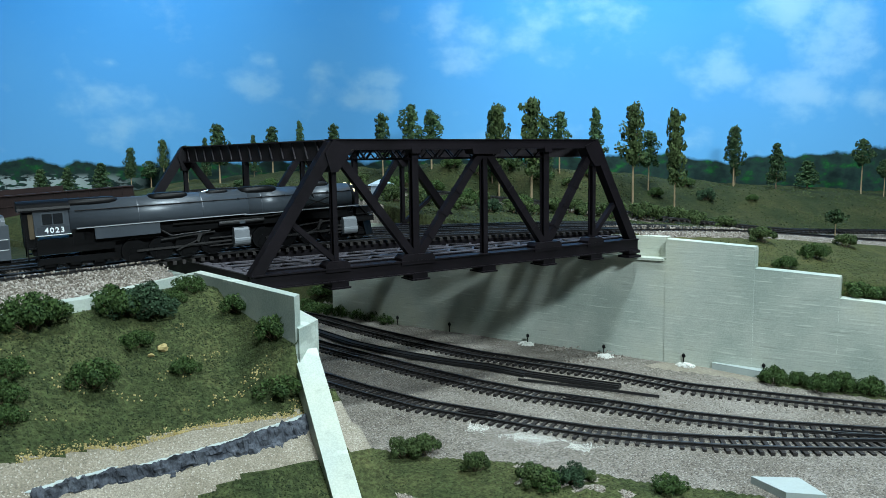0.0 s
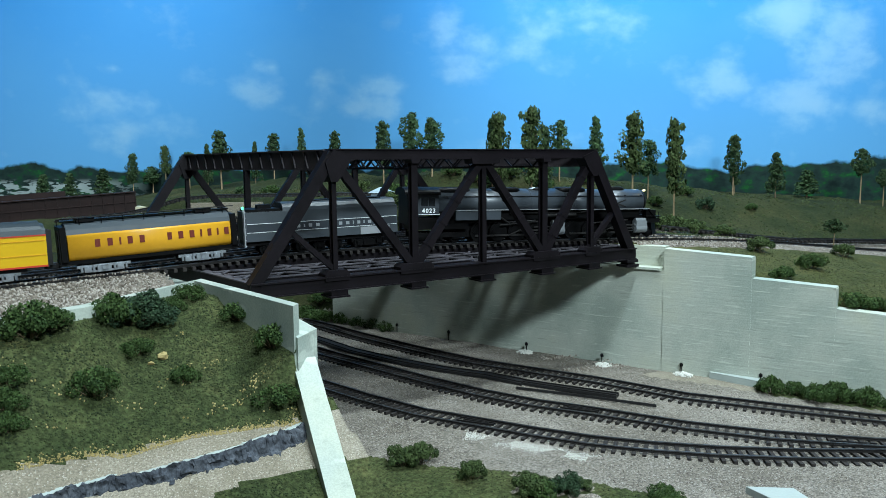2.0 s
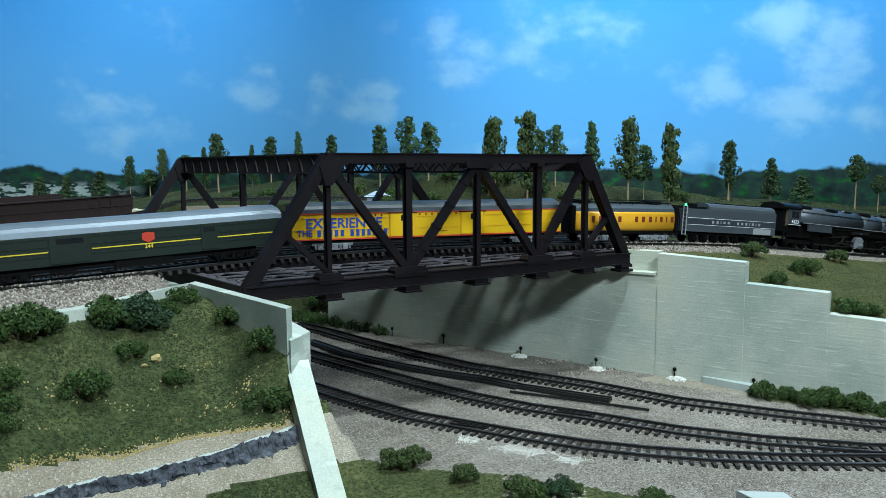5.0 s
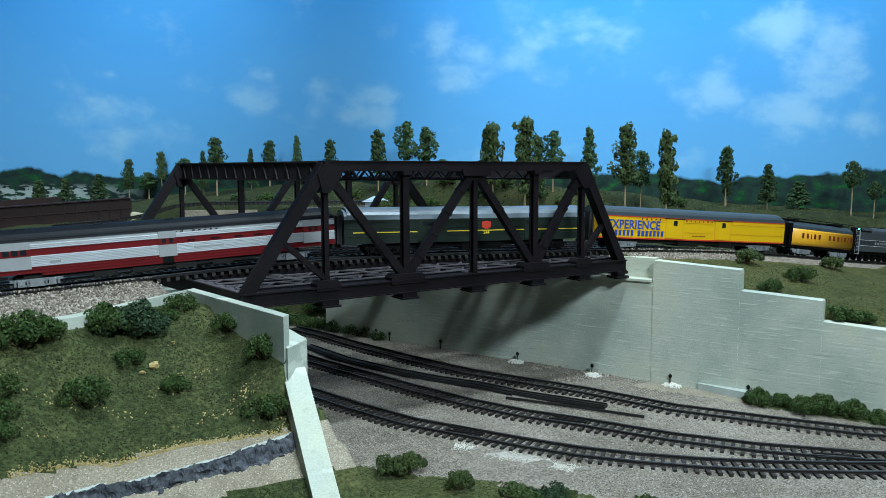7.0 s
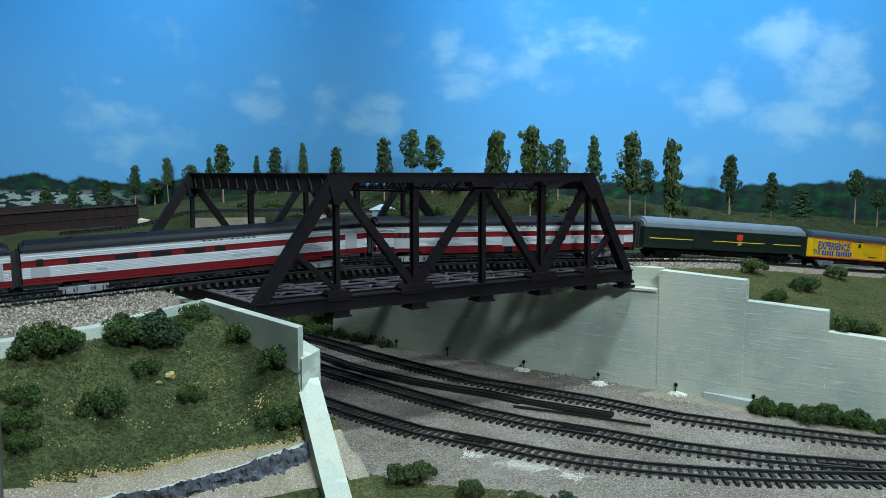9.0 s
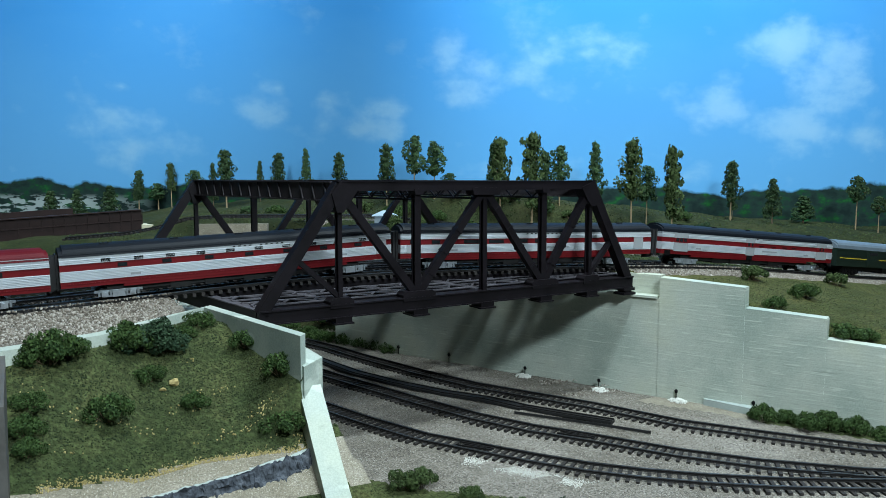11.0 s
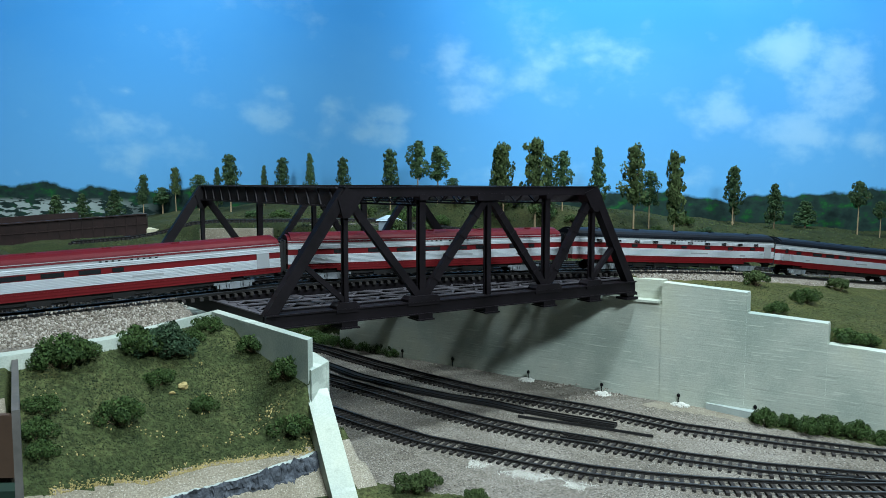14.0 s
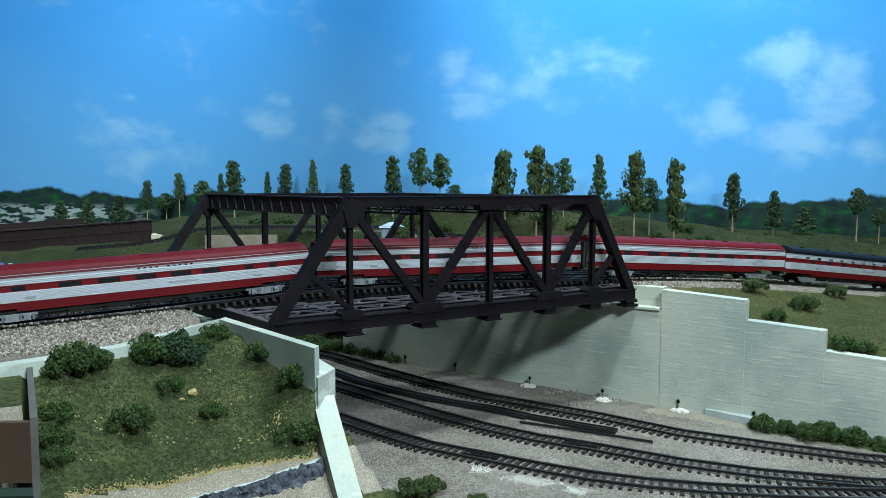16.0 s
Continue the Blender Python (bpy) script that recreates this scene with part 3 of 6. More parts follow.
def prism(outline, z0, z1):
    """A plan outline between two heights; z1 may be a list, one height a corner."""
    m = Mesh()
    tops = z1 if isinstance(z1, (list, tuple)) else [z1] * len(outline)
    return m.hull([(x, y, z0) for x, y in outline], [(x, y, z) for (x, y), z in zip(outline, tops)])


def wall_slice(s0, s1, z0, z1, t0=0.0, t1=0.14):
    a, b = wall_at(s0), wall_at(s1)
    n = WALL_N
    ring = [(a[0] + n[0] * t0, a[1] + n[1] * t0), (b[0] + n[0] * t0, b[1] + n[1] * t0), (b[0] + n[0] * t1, b[1] + n[1] * t1), (a[0] + n[0] * t1, a[1] + n[1] * t1)]
    return prism(ring, z0, z1)


def retaining_wall():
    def coping(s0, s1, z0, z1, lip):
        m = wall_slice(s0, s1, z0, [z0 + 0.014, z1 + 0.014, z1 + 0.014, z0 + 0.014], lip, 0.14)
        for v in m.bm.verts:
            if abs(v.co.z - z0) < 1e-4 and abs((v.co.x - wall_at(s1)[0]) * WALL_D[0] + (v.co.y - wall_at(s1)[1]) * WALL_D[1]) < 0.02:
                v.co.z = z1
        part("coping", m, M["plaster"], w, "white worn coping")

    w = thing("retaining_wall", (*wall_at(1.5), -0.1), "pale grey concrete retaining wall with stepped top and board marks", "wall", kind="structure")
    part("wall_panel", wall_slice(-3.6, 0.80, -0.12, 1.06), M["concrete"], w)
    part("bearing_seat", wall_slice(-3.6, 1.13, 1.06, 1.085, -0.03, 0.30), M["plaster"], w, "white bearing ledge")
    part("back_wall", wall_slice(-3.6, 1.12, 1.085, 1.30, 0.12, 0.26), M["concrete"], w)
    part("wall_panel", wall_slice(0.80, 1.15, -0.12, 1.06, -0.004, 0.14), M["concrete"], w)
    part("wall_panel", wall_slice(1.15, 2.04, -0.12, [1.28, 1.24, 1.24, 1.28], -0.012, 0.14), M["concrete"], w)
    part("wall_panel", wall_slice(2.04, 2.80, -0.12, [1.03, 1.0, 1.0, 1.03], -0.010, 0.14), M["concrete"], w)
    part("wall_panel", wall_slice(2.80, 4.2, -0.12, [0.80, 0.74, 0.74, 0.80], -0.008, 0.14), M["concrete"], w)
    coping(1.155, 2.035, 1.280, 1.240, -0.0135)
    coping(2.045, 2.795, 1.030, 1.000, -0.0115)
    coping(2.805, 4.19, 0.800, 0.740, -0.0095)


retaining_wall()


def near_abutment():
    w = thing("near_abutment", (0.1, -0.3, 0.0), "white plaster abutment with a sloping wing wall", "wall", kind="structure")
    part("flank_wall", prism([(-0.20, 0.86), (-0.13, 0.95), (0.16, -0.55), (0.10, -0.62)], -0.1, 1.31), M["plaster"], w)
    part("rear_wall", prism([(-3.0, -0.52), (-1.52, -0.12), (-1.05, 0.07), (-0.22, 0.85), (-0.14, 0.93), (-1.08, 0.18), (-1.55, 0.0), (-3.0, -0.4)], 0.3, 1.31), M["plaster"], w)
    part("breast_wall", prism([(-0.14, 0.95), (0.14, -0.5), (0.30, -0.46), (0.36, 0.9), (-0.15, 3.75), (-0.80, 3.75)], -0.1, 1.086), M["plaster"], w)
    part("pilaster", prism([(0.12, -0.63), (0.33, -0.42), (0.29, -0.16), (0.10, -0.3)], -0.1, [1.10, 1.10, 1.13, 1.13]), M["plaster"], w)
    m = Mesh()
    p, q = Vector((0.19, -0.54, 0.94)), Vector((0.04, -1.75, 0.12))
    s = Vector((0.08, 0.0, 0))
    m.hull([p - s - Vector((0, 0, 1.1)), p + s - Vector((0, 0, 1.1)), q + s - Vector((0, 0, 0.6)), q - s - Vector((0, 0, 0.6))], [p - s, p + s, q + s, q - s])
    part("wing_wall", m, M["plaster"], w)


near_abutment()

# ---- truss bridge ----
NEAR_A, NEAR_B = Vector((0.194, 0.625, 0)), Vector((4.359, 0.828, 0))
FAR_A, FAR_B = Vector((-0.354, 3.56, 0)), Vector((3.816, 3.56, 0))
NEAR_X = [0.0, 0.705, 1.476, 2.227, 2.961, 3.594, 4.17]
FAR_X = [0.0, 0.684, 1.355, 2.036, 2.710, 3.367, 4.17]
Z_LOW, Z_TOP, Z_FLOOR = 1.221, 2.288, 1.30


def truss(b, xs, start, end, side):
    """One truss: inclined end posts, Warren diagonals with verticals, gussets. side: -1 if it faces the front."""
    low, top = Z_LOW, Z_TOP
    f = 0.062
    d = (end - start).normalized()
    turn = Matrix.Translation(start) @ Matrix.Rotation(math.atan2(d.y, d.x), 4, "Z")

    def put(name, m):
        bmesh.ops.transform(m.bm, matrix=turn, verts=m.bm.verts)
        return part(name, m, M["bridge"], b)

    def plate(ring, o):
        return Mesh().hull([(x, -o, z) for x, z in ring], [(x, o, z) for x, z in ring])

    chord = put("bottom_chord", Mesh().beam((xs[0] - 0.03, 0, low), (xs[6] + 0.05, 0, low), f * 1.6, 0.105))
    put("chord_flange", Mesh().beam((xs[0] - 0.03, 0, low + 0.058), (xs[6] + 0.05, 0, low + 0.058), f * 2.2, 0.012))
    put("chord_flange", Mesh().beam((xs[0] - 0.03, 0, low - 0.052), (xs[6] + 0.05, 0, low - 0.052), f * 2.0, 0.010))
    put("top_chord", Mesh().beam((xs[1] - 0.02, 0, top), (xs[5] + 0.02, 0, top), f * 1.8, 0.080))
    put("chord_cover", Mesh().beam((xs[1] - 0.03, 0, top + 0.044), (xs[5] + 0.03, 0, top + 0.044), f * 2.1, 0.010))
    for k, j in ((0, 1), (6, 5)):
        put("end_post", Mesh().beam((xs[k], 0, low + 0.03), (xs[j], 0, top + 0.01), f * 1.6, 0.095))
        q = Vector((xs[k], 0, low)).lerp(Vector((xs[j], 0, top)), 0.44)
        put("sub_strut", Mesh().beam(q, (xs[j] + (0.03 if k == 0 else -0.03), 0, low + 0.09), f * 0.9, 0.042))
    for i in range(1, 6):
        w = 0.040 if i in (1, 5) else 0.046 if i == 3 else 0.062
        post = Mesh()
        for s in (-1, 1):
            post.beam((xs[i], s * f * 0.45, low + 0.05), (xs[i], s * f * 0.45, top - 0.04), 0.012, w, (1, 0, 0))
        post.beam((xs[i], 0, low + 0.05), (xs[i], 0, top - 0.04), f * 0.9, 0.014, (1, 0, 0))
        put("vertical_post", post)
    for i, j in ((1, 2), (3, 2), (3, 4), (5, 4)):
        p, q = Vector((xs[i], 0, top - 0.03)), Vector((xs[j], 0, low + 0.07))
        e = (q - p).normalized()
        put("diagonal", Mesh().beam(p + e * 0.04, q - e * 0.04, f * 1.1, 0.068))
        if i in (3, 5) and j == 4 or (i, j) == (3, 2):
            for u in (0.2, 0.4, 0.6, 0.8):
                put("batten", Mesh().beam(p.lerp(q, u) - e * 0.012, p.lerp(q, u) + e * 0.012, f * 1.3, 0.076))
    for i in (1, 2, 4, 5):
        w = 0.34 if i in (2, 4) else 0.22
        ring = [(xs[i] - w / 2, low + 0.03), (xs[i] + w / 2, low + 0.03), (xs[i] + w / 2, low + 0.088), (xs[i] + w / 2 - 0.03, low + 0.118), (xs[i] - w / 2 + 0.03, low + 0.118), (xs[i] - w / 2, low + 0.088)]
        put("gusset_plate", plate(ring, 0.066))
    put("gusset_plate", plate([(xs[3] - 0.17, top - 0.02), (xs[3] + 0.17, top - 0.02), (xs[3] + 0.15, top - 0.085), (xs[3] - 0.15, top - 0.085)], 0.066))
    for i in (2, 4):
        put("gusset_plate", plate([(xs[i] - 0.05, top - 0.02), (xs[i] + 0.05, top - 0.02), (xs[i] + 0.04, top - 0.075), (xs[i] - 0.04, top - 0.075)], 0.062))
    for i, sgn in ((1, -1), (5, 1)):
        ring = [(xs[i] + sgn * 0.085, top - 0.06), (xs[i] + sgn * 0.01, top + 0.042), (xs[i] - sgn * 0.16, top - 0.02), (xs[i] - sgn * 0.08, top - 0.15), (xs[i] - sgn * 0.02, top - 0.22), (xs[i] + sgn * 0.04, top - 0.22)]
        put("gusset_plate", plate(ring, 0.066))
    for i in range(1, 6):
        m = Mesh().box((xs[i] + 0.02, 0.03, low - 0.078), (0.15, 0.17, 0.045)).box((xs[i] + 0.02, 0.03, low - 0.108), (0.18, 0.20, 0.014))
        put("floor_beam_end", m)
    for x in (xs[6] - 0.02, xs[0] + 0.04):
        m = Mesh().box((x, 0, low - 0.072), (0.16, 0.15, 0.030)).box((x, 0, low - 0.098), (0.10, 0.11, 0.024)).box((x, 0, low - 0.122), (0.18, 0.16, 0.026))
        put("bearing_shoe", m)
    bolts = Mesh()
    for i in range(1, 6):
        for dx in (-0.09, -0.03, 0.03, 0.09):
            bolts.box((xs[i] + dx, -0.068, low + 0.06), (0.010, 0.006, 0.010))
    bmesh.ops.transform(bolts.bm, matrix=turn, verts=bolts.bm.verts)
    part("rivets", bolts, M["bridge"], chord)["kind"] = "stuff"


def bridge():
    b = thing("truss_bridge", (1.9, 2.1, 1.09), "dark brown-black steel through truss railway bridge", "bridge")
    truss(b, NEAR_X, NEAR_A, NEAR_B, -1)
    truss(b, FAR_X, FAR_A, FAR_B, 1)
    near = [NEAR_A.lerp(NEAR_B, x / NEAR_X[6]) for x in NEAR_X]
    far = [FAR_A.lerp(FAR_B, x / FAR_X[6]) for x in FAR_X]

    def across(i, t, z):
        q = near[i].lerp(far[i], t)
        return Vector((q.x, q.y, z))

    # portals: plate girders with slanting ribs, top and bottom flange
    for i, out in ((1, -1), (5, 1)):
        p, q = across(i, 0.02, Z_TOP - 0.04), across(i, 0.98, Z_TOP - 0.04)
        part("portal_girder", Mesh().beam(p, q, 0.03, 0.15), M["portal"], b)
        for dz in (-0.08, 0.08):
            part("portal_flange", Mesh().beam(p + Vector((0, 0, dz)), q + Vector((0, 0, dz)), 0.085, 0.012), M["portal"], b)
        for k in range(14):
            c = p.lerp(q, (k + 0.5) / 14)
            part("portal_rib", Mesh().beam(c + Vector((out * 0.025, 0.045, 0.072)), c + Vector((out * 0.025, -0.045, -0.072)), 0.018, 0.012, (1, 0, 0)), M["portal"], b)
    for i in (2, 3, 4):
        p, q = across(i, 0, Z_TOP - 0.01), across(i, 1, Z_TOP - 0.01)
        part("top_strut", Mesh().beam(p, q, 0.05, 0.022), M["bridge"], b)
        part("top_strut", Mesh().beam(p - Vector((0, 0, 0.11)), q - Vector((0, 0, 0.11)), 0.05, 0.018), M["bridge"], b)
        for k in range(22):
            u = k / 22
            c, e = p.lerp(q, u), p.lerp(q, u + 1 / 22) - Vector((0, 0, 0.11))
            if k % 2:
                c, e = c - Vector((0, 0, 0.11)), e + Vector((0, 0, 0.11))
            part("strut_lacing", Mesh().beam(c, e, 0.014, 0.012), M["bridge"], b)
    for i in (1, 2, 3, 4):
        for u, w in (((i, 0), (i + 1, 1)), ((i, 1), (i + 1, 0))):
            part("wind_brace", Mesh().beam(across(*u, Z_TOP + 0.02), across(*w, Z_TOP + 0.02), 0.035, 0.012), M["bridge"], b)
    # floor: cross beams, stringers with zigzag lacing, timber decks under the tracks
    for i in range(7):
        part("floor_beam", Mesh().beam(across(i, 0.0, Z_FLOOR - 0.075), across(i, 1, Z_FLOOR - 0.075), 0.07, 0.12), M["bridge"], b)
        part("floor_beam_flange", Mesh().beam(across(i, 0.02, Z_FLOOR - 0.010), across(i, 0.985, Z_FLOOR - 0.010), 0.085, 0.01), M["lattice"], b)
    for t in (0.045, 0.115, 0.175, 0.245):
        part("stringer", Mesh().beam(across(0, t, Z_FLOOR - 0.045), across(6, t, Z_FLOOR - 0.045), 0.028, 0.07), M["bridge"], b)
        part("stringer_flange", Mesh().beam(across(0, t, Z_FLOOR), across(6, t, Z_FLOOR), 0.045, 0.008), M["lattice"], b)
    for t0, t1 in ((0.052, 0.108), (0.182, 0.238)):
        n = 30
        for k in range(n):
            u, w = (t1, t0) if k % 2 else (t0, t1)
            p, q = across(0, u, Z_FLOOR + 0.006).lerp(across(6, u, Z_FLOOR + 0.006), k / n), across(0, w, Z_FLOOR + 0.006).lerp(across(6, w, Z_FLOOR + 0.006), (k + 1) / n)
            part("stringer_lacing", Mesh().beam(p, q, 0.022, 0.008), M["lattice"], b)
    for off in (0.0, 0.52, 1.0):
        for e in (-0.085, 0.085):
            line = [on_line(s) + Vector((0, off + e, 0)) for s in np.arange(0.0, 4.5, 0.15)]
            part("track_stringer", ribbon(line, 0, 0.05, 0.075, -0.133), M["bridge"], b)


def ribbon(points, offset, w, h, dz):
    """A bar with a rectangular section that follows points, offset to their left."""
    m = Mesh()
    rings = []
    for i, p in enumerate(points):
        d = (points[min(i + 1, len(points) - 1)] - points[max(i - 1, 0)]).normalized()
        s = Vector((-d.y, d.x, 0)).normalized()
        c = p + s * offset + Vector((0, 0, dz))
        rings.append([m.bm.verts.new(c + s * a + Vector((0, 0, z))) for a, z in ((-w / 2, 0), (w / 2, 0), (w / 2, h), (-w / 2, h))])
    for a, b in zip(rings, rings[1:]):
        for k in range(4):
            m.bm.faces.new((a[k], a[(k + 1) % 4], b[(k + 1) % 4], b[k]))
    m.bm.faces.new(rings[0][::-1]), m.bm.faces.new(rings[-1])
    return m


bridge()

# ---- tracks ----
GAUGE = 0.18


def resample(points, step):
    pts = [Vector(p) for p in points]
    run = np.r_[0, np.cumsum([(b - a).length for a, b in zip(pts, pts[1:])])]
    arr = np.array([tuple(p) for p in pts])
    return [Vector([float(np.interp(s, run, arr[:, k])) for k in range(3)]) for s in np.arange(0, run[-1] + 1e-6, step)]


TIE_MESH = bare("tie", Mesh().box((0, 0, 0), (0.030, 0.32, 0.03)), M["tie"])


def track(name, points, label, spacing=0.078, bed=None, tie_to=None):
    """Rails on ties; the points are on the rails' top."""
    pts = resample(points, 0.06)
    t = thing(name, pts[len(pts) // 2] - Vector((0, 0, 0.08)), label, "railway track", "tracks")
    for side in (-1, 1):
        r = part("rail", ribbon(pts, side * GAUGE / 2, 0.022, 0.006, -0.027), M["railside"], t)
        part("rail_web", ribbon(pts, side * GAUGE / 2, 0.007, 0.014, -0.021), M["railside"], r)
        part("rail_head", ribbon(pts, side * GAUGE / 2, 0.012, 0.008, -0.008), M["rail"], r, "worn steel rail head")
    return t, pts


def ties(t, pts, spacing=0.078, limit=300):
    line = resample(pts, spacing)
    extra = Mesh()
    for i, p in enumerate(line):
        d = (line[min(i + 1, len(line) - 1)] - line[max(i - 1, 0)]).normalized()
        yaw = math.atan2(d.y, d.x) + 0.03 * math.sin(i * 12.9898)
        if i < limit:
            ob = new("tie", TIE_MESH)
            ob.parent = t
            ob.matrix_basis = Matrix.Translation((p - Vector((0, 0, 0.041))) * U - t.location) @ Matrix.Rotation(yaw, 4, "Z")
        else:
            extra.box(p - Vector((0, 0, 0.041)), (0.030, 0.32, 0.03), Matrix.Rotation(yaw, 4, "Z"))
    if len(line) > limit:
        part("tie_row", extra, M["tie"], t)["kind"] = "stuff"
    else:
        extra.bm.free()


YARD = {
    "near": [(0.72, 3.9), (1.0, 2.6), (1.22, 1.815), (1.38, 1.26), (1.63, 0.57), (1.91, 0.10), (2.195, -0.37), (2.47, -0.775), (2.775, -1.115), (3.13, -1.445), (3.55, -1.77), (4.1, -2.13), (5.2, -2.75), (6.5, -3.4)],
    "middle": [(1.36, 4.6), (1.71, 3.065), (1.895, 2.41), (2.15, 1.525), (2.39, 0.805), (2.655, 0.245), (2.965, -0.23), (3.365, -0.905), (3.77, -1.43), (4.35, -2.0), (5.2, -2.62), (6.5, -3.3)],
    "far": [(2.1, 5.1), (2.31, 4.385), (2.455, 3.665), (2.73, 2.61), (3.0, 1.765), (3.325, 1.135), (3.635, 0.54), (3.99, -0.33), (4.465, -1.045), (4.9, -1.645), (5.9, -2.6), (7.0, -3.5)],
}
YARD_LABEL = {
    "near": "weathered yard track with dark ties and a turnout frog",
    "middle": "yard track with dark ties joining a turnout",
    "far": "yard track beside the concrete wall",
}
tracks_made = []
for key, pts in YARD.items():
    tracks_made.append(track("yard_track", [(x, y, 0.022) for x, y in pts], YARD_LABEL[key]))
MAIN = [on_line(s) for s in np.arange(-26.0, 27.0, 0.25)]
MAIN_NEAR = [on_line(s) for s in np.arange(-6.0, 11.0, 0.12)]
tracks_made.append(track("main_track", MAIN, "main line track that crosses the bridge on a curve"))
BACK = [(*plan(a, table(a, BENCH_V)), table(a, BENCH_Z)) for a in np.arange(-0.5, 0.95, 0.04)]
tracks_made.append(track("back_track", BACK, "distant curved track along the foot of the hill"))
INNER = [p + Vector((0, 1.0, 0)) for p in (on_line(s) for s in np.arange(-9.0, 5.6, 0.12))]
tracks_made.append(track("siding_track", INNER, "third track on the far side of the bridge floor"))
OUTER = [p + Vector((0, 0.52, 0)) for p in (on_line(s) for s in np.arange(-9.0, 6.0, 0.12))]
tracks_made.append(track("siding_track", OUTER, "second track beside the main line on the bridge"))

# ---- train ----
SPEED, START = 1.667, 1.70
TRAIN, SPINNING = [], []


def vehicle(name, length, label, category):
    v = thing(name, (0, 0, 0), label, category, "train")
    TRAIN.append((v, length))
    return v


def disc(m, x, y0, y1, z, r, n=14):
    return m.rod((x, y0, z), (x, y1, z), r, n=n)


def truck(v, x, axles, span, material, z=0.055):
    """A bogie: side frames with journal boxes and springs, wheels behind them."""
    label = "silver sprung bogie" if material is M["silver"] else ""
    body = part("truck", Mesh().box((x, 0, z + 0.02), (0.12, 0.20, 0.03)), material, v, label)
    for s in (-1, 1):
        t = Mesh()
        y = s * 0.125
        t.box((x, y, z + 0.022), (span + 0.16, 0.016, 0.022)).box((x, y, z - 0.022), (span + 0.02, 0.016, 0.014))
        t.box((x, y + s * 0.008, z), (0.10, 0.022, 0.058))
        for k in range(axles):
            ax = x + span * (k / (axles - 1) - 0.5)
            t.box((ax, y + s * 0.006, z), (0.052, 0.026, 0.05))
            disc(t, ax, y + s * 0.012, y + s * 0.026, z, 0.016, 8)
            for e in (-0.045, 0.045):
                t.rod((ax + e, y + s * 0.008, z - 0.02), (ax + e, y + s * 0.008, z + 0.03), 0.010, n=6)
        part("side_frame", t, material, body)
    for k in range(axles):
        ax = x + span * (k / (axles - 1) - 0.5)
        w = Mesh()
        for s in (-1, 1):
            disc(w, ax, s * 0.078, s * 0.105, 0.052, 0.052, 16)
        w.rod((ax, -0.1, 0.052), (ax, 0.1, 0.052), 0.012, n=6)
        part("wheelset", w, M["grime"], body)


def roof_outline(half, z0, z1, n=10):
    pts = [(half * math.cos(a), z0 + (z1 - z0) * math.sin(a) ** 0.8) for a in (math.pi * i / n for i in range(n + 1))]
    return [(-y, z) for y, z in pts][::-1]


def car_roof(v, x0, x1, half, z0, z1, material, vents=True):
    m = Mesh().extrude(roof_outline(half, z0, z1), x0 + 0.03, x1 - 0.03)
    m.extrude([(y * 0.97, z0 + (z - z0) * 0.8) for y, z in roof_outline(half, z0, z1)], x0, x1)
    r = part("roof", m, material, v)
    if vents:
        for k in range(5):
            x = x0 + (x1 - x0) * (0.12 + 0.19 * k)
            part("roof_vent", Mesh().box((x, -0.05, z1 - 0.004), (0.07, 0.035, 0.014)), material, r)


def band(v, name, x0, x1, z0, z1, half, material, ridges=0, label=""):
    """A strip of the car's flanks, across its whole width; ridges: flutes along it."""
    edge = [(half, z0)]
    for k in range(ridges):
        a, b = z0 + (z1 - z0) * (k + 0.25) / ridges, z0 + (z1 - z0) * (k + 0.75) / ridges
        edge += [(half, a), (half + 0.006, a), (half + 0.006, b), (half, b)]
    edge.append((half, z1))
    m = Mesh().extrude(edge + [(-y, z) for y, z in edge[::-1]], x0, x1)
    return part(name, m, material, v, label)


def plates(v, name, spots, z0, z1, half, material, depth=0.005, parent=None):
    """Flat fittings on both flanks; each spot is (middle, width)."""
    for x, w in spots:
        for s in (-1, 1):
            part(name, Mesh().box((x, s * half, (z0 + z1) / 2), (w, depth * 2, z1 - z0)), material, parent or v)


def ends(v, half_len, z0, z1):
    for s in (-1, 1):
        m = Mesh().box((s * (half_len + 0.028), 0, (z0 + z1) / 2), (0.05, 0.15, z1 - z0))
        m.box((s * (half_len + 0.012), 0, (z0 + z1) / 2), (0.02, 0.19, z1 - z0 + 0.02))
        part("diaphragm", m, M["diaphragm"], v, "black rubber gangway")
        part("coupler", Mesh().box((s * (half_len + 0.05), 0, 0.095), (0.10, 0.03, 0.03)), M["grime"], v)


def flank_text(v, text, size, x, z, half, material, spacing=1.0, name="lettering"):
    lettering(text, size, (x, -half, z), (90, 0, 0), material, v, name, spacing)


def letter_bars(v, x, z, half, widths, h, gap, material):
    """A name painted on both flanks, as plain upright bars."""
    total = sum(widths) + gap * (len(widths) - 1)
    at = x - total / 2
    for k, w in enumerate(widths):
        if w > 0:
            for s in (-1, 1):
                part("name_bar", Mesh().box((at + w / 2, s * half, z), (w * 0.72, 0.004, h)), material, v)
        at += abs(w) + gap


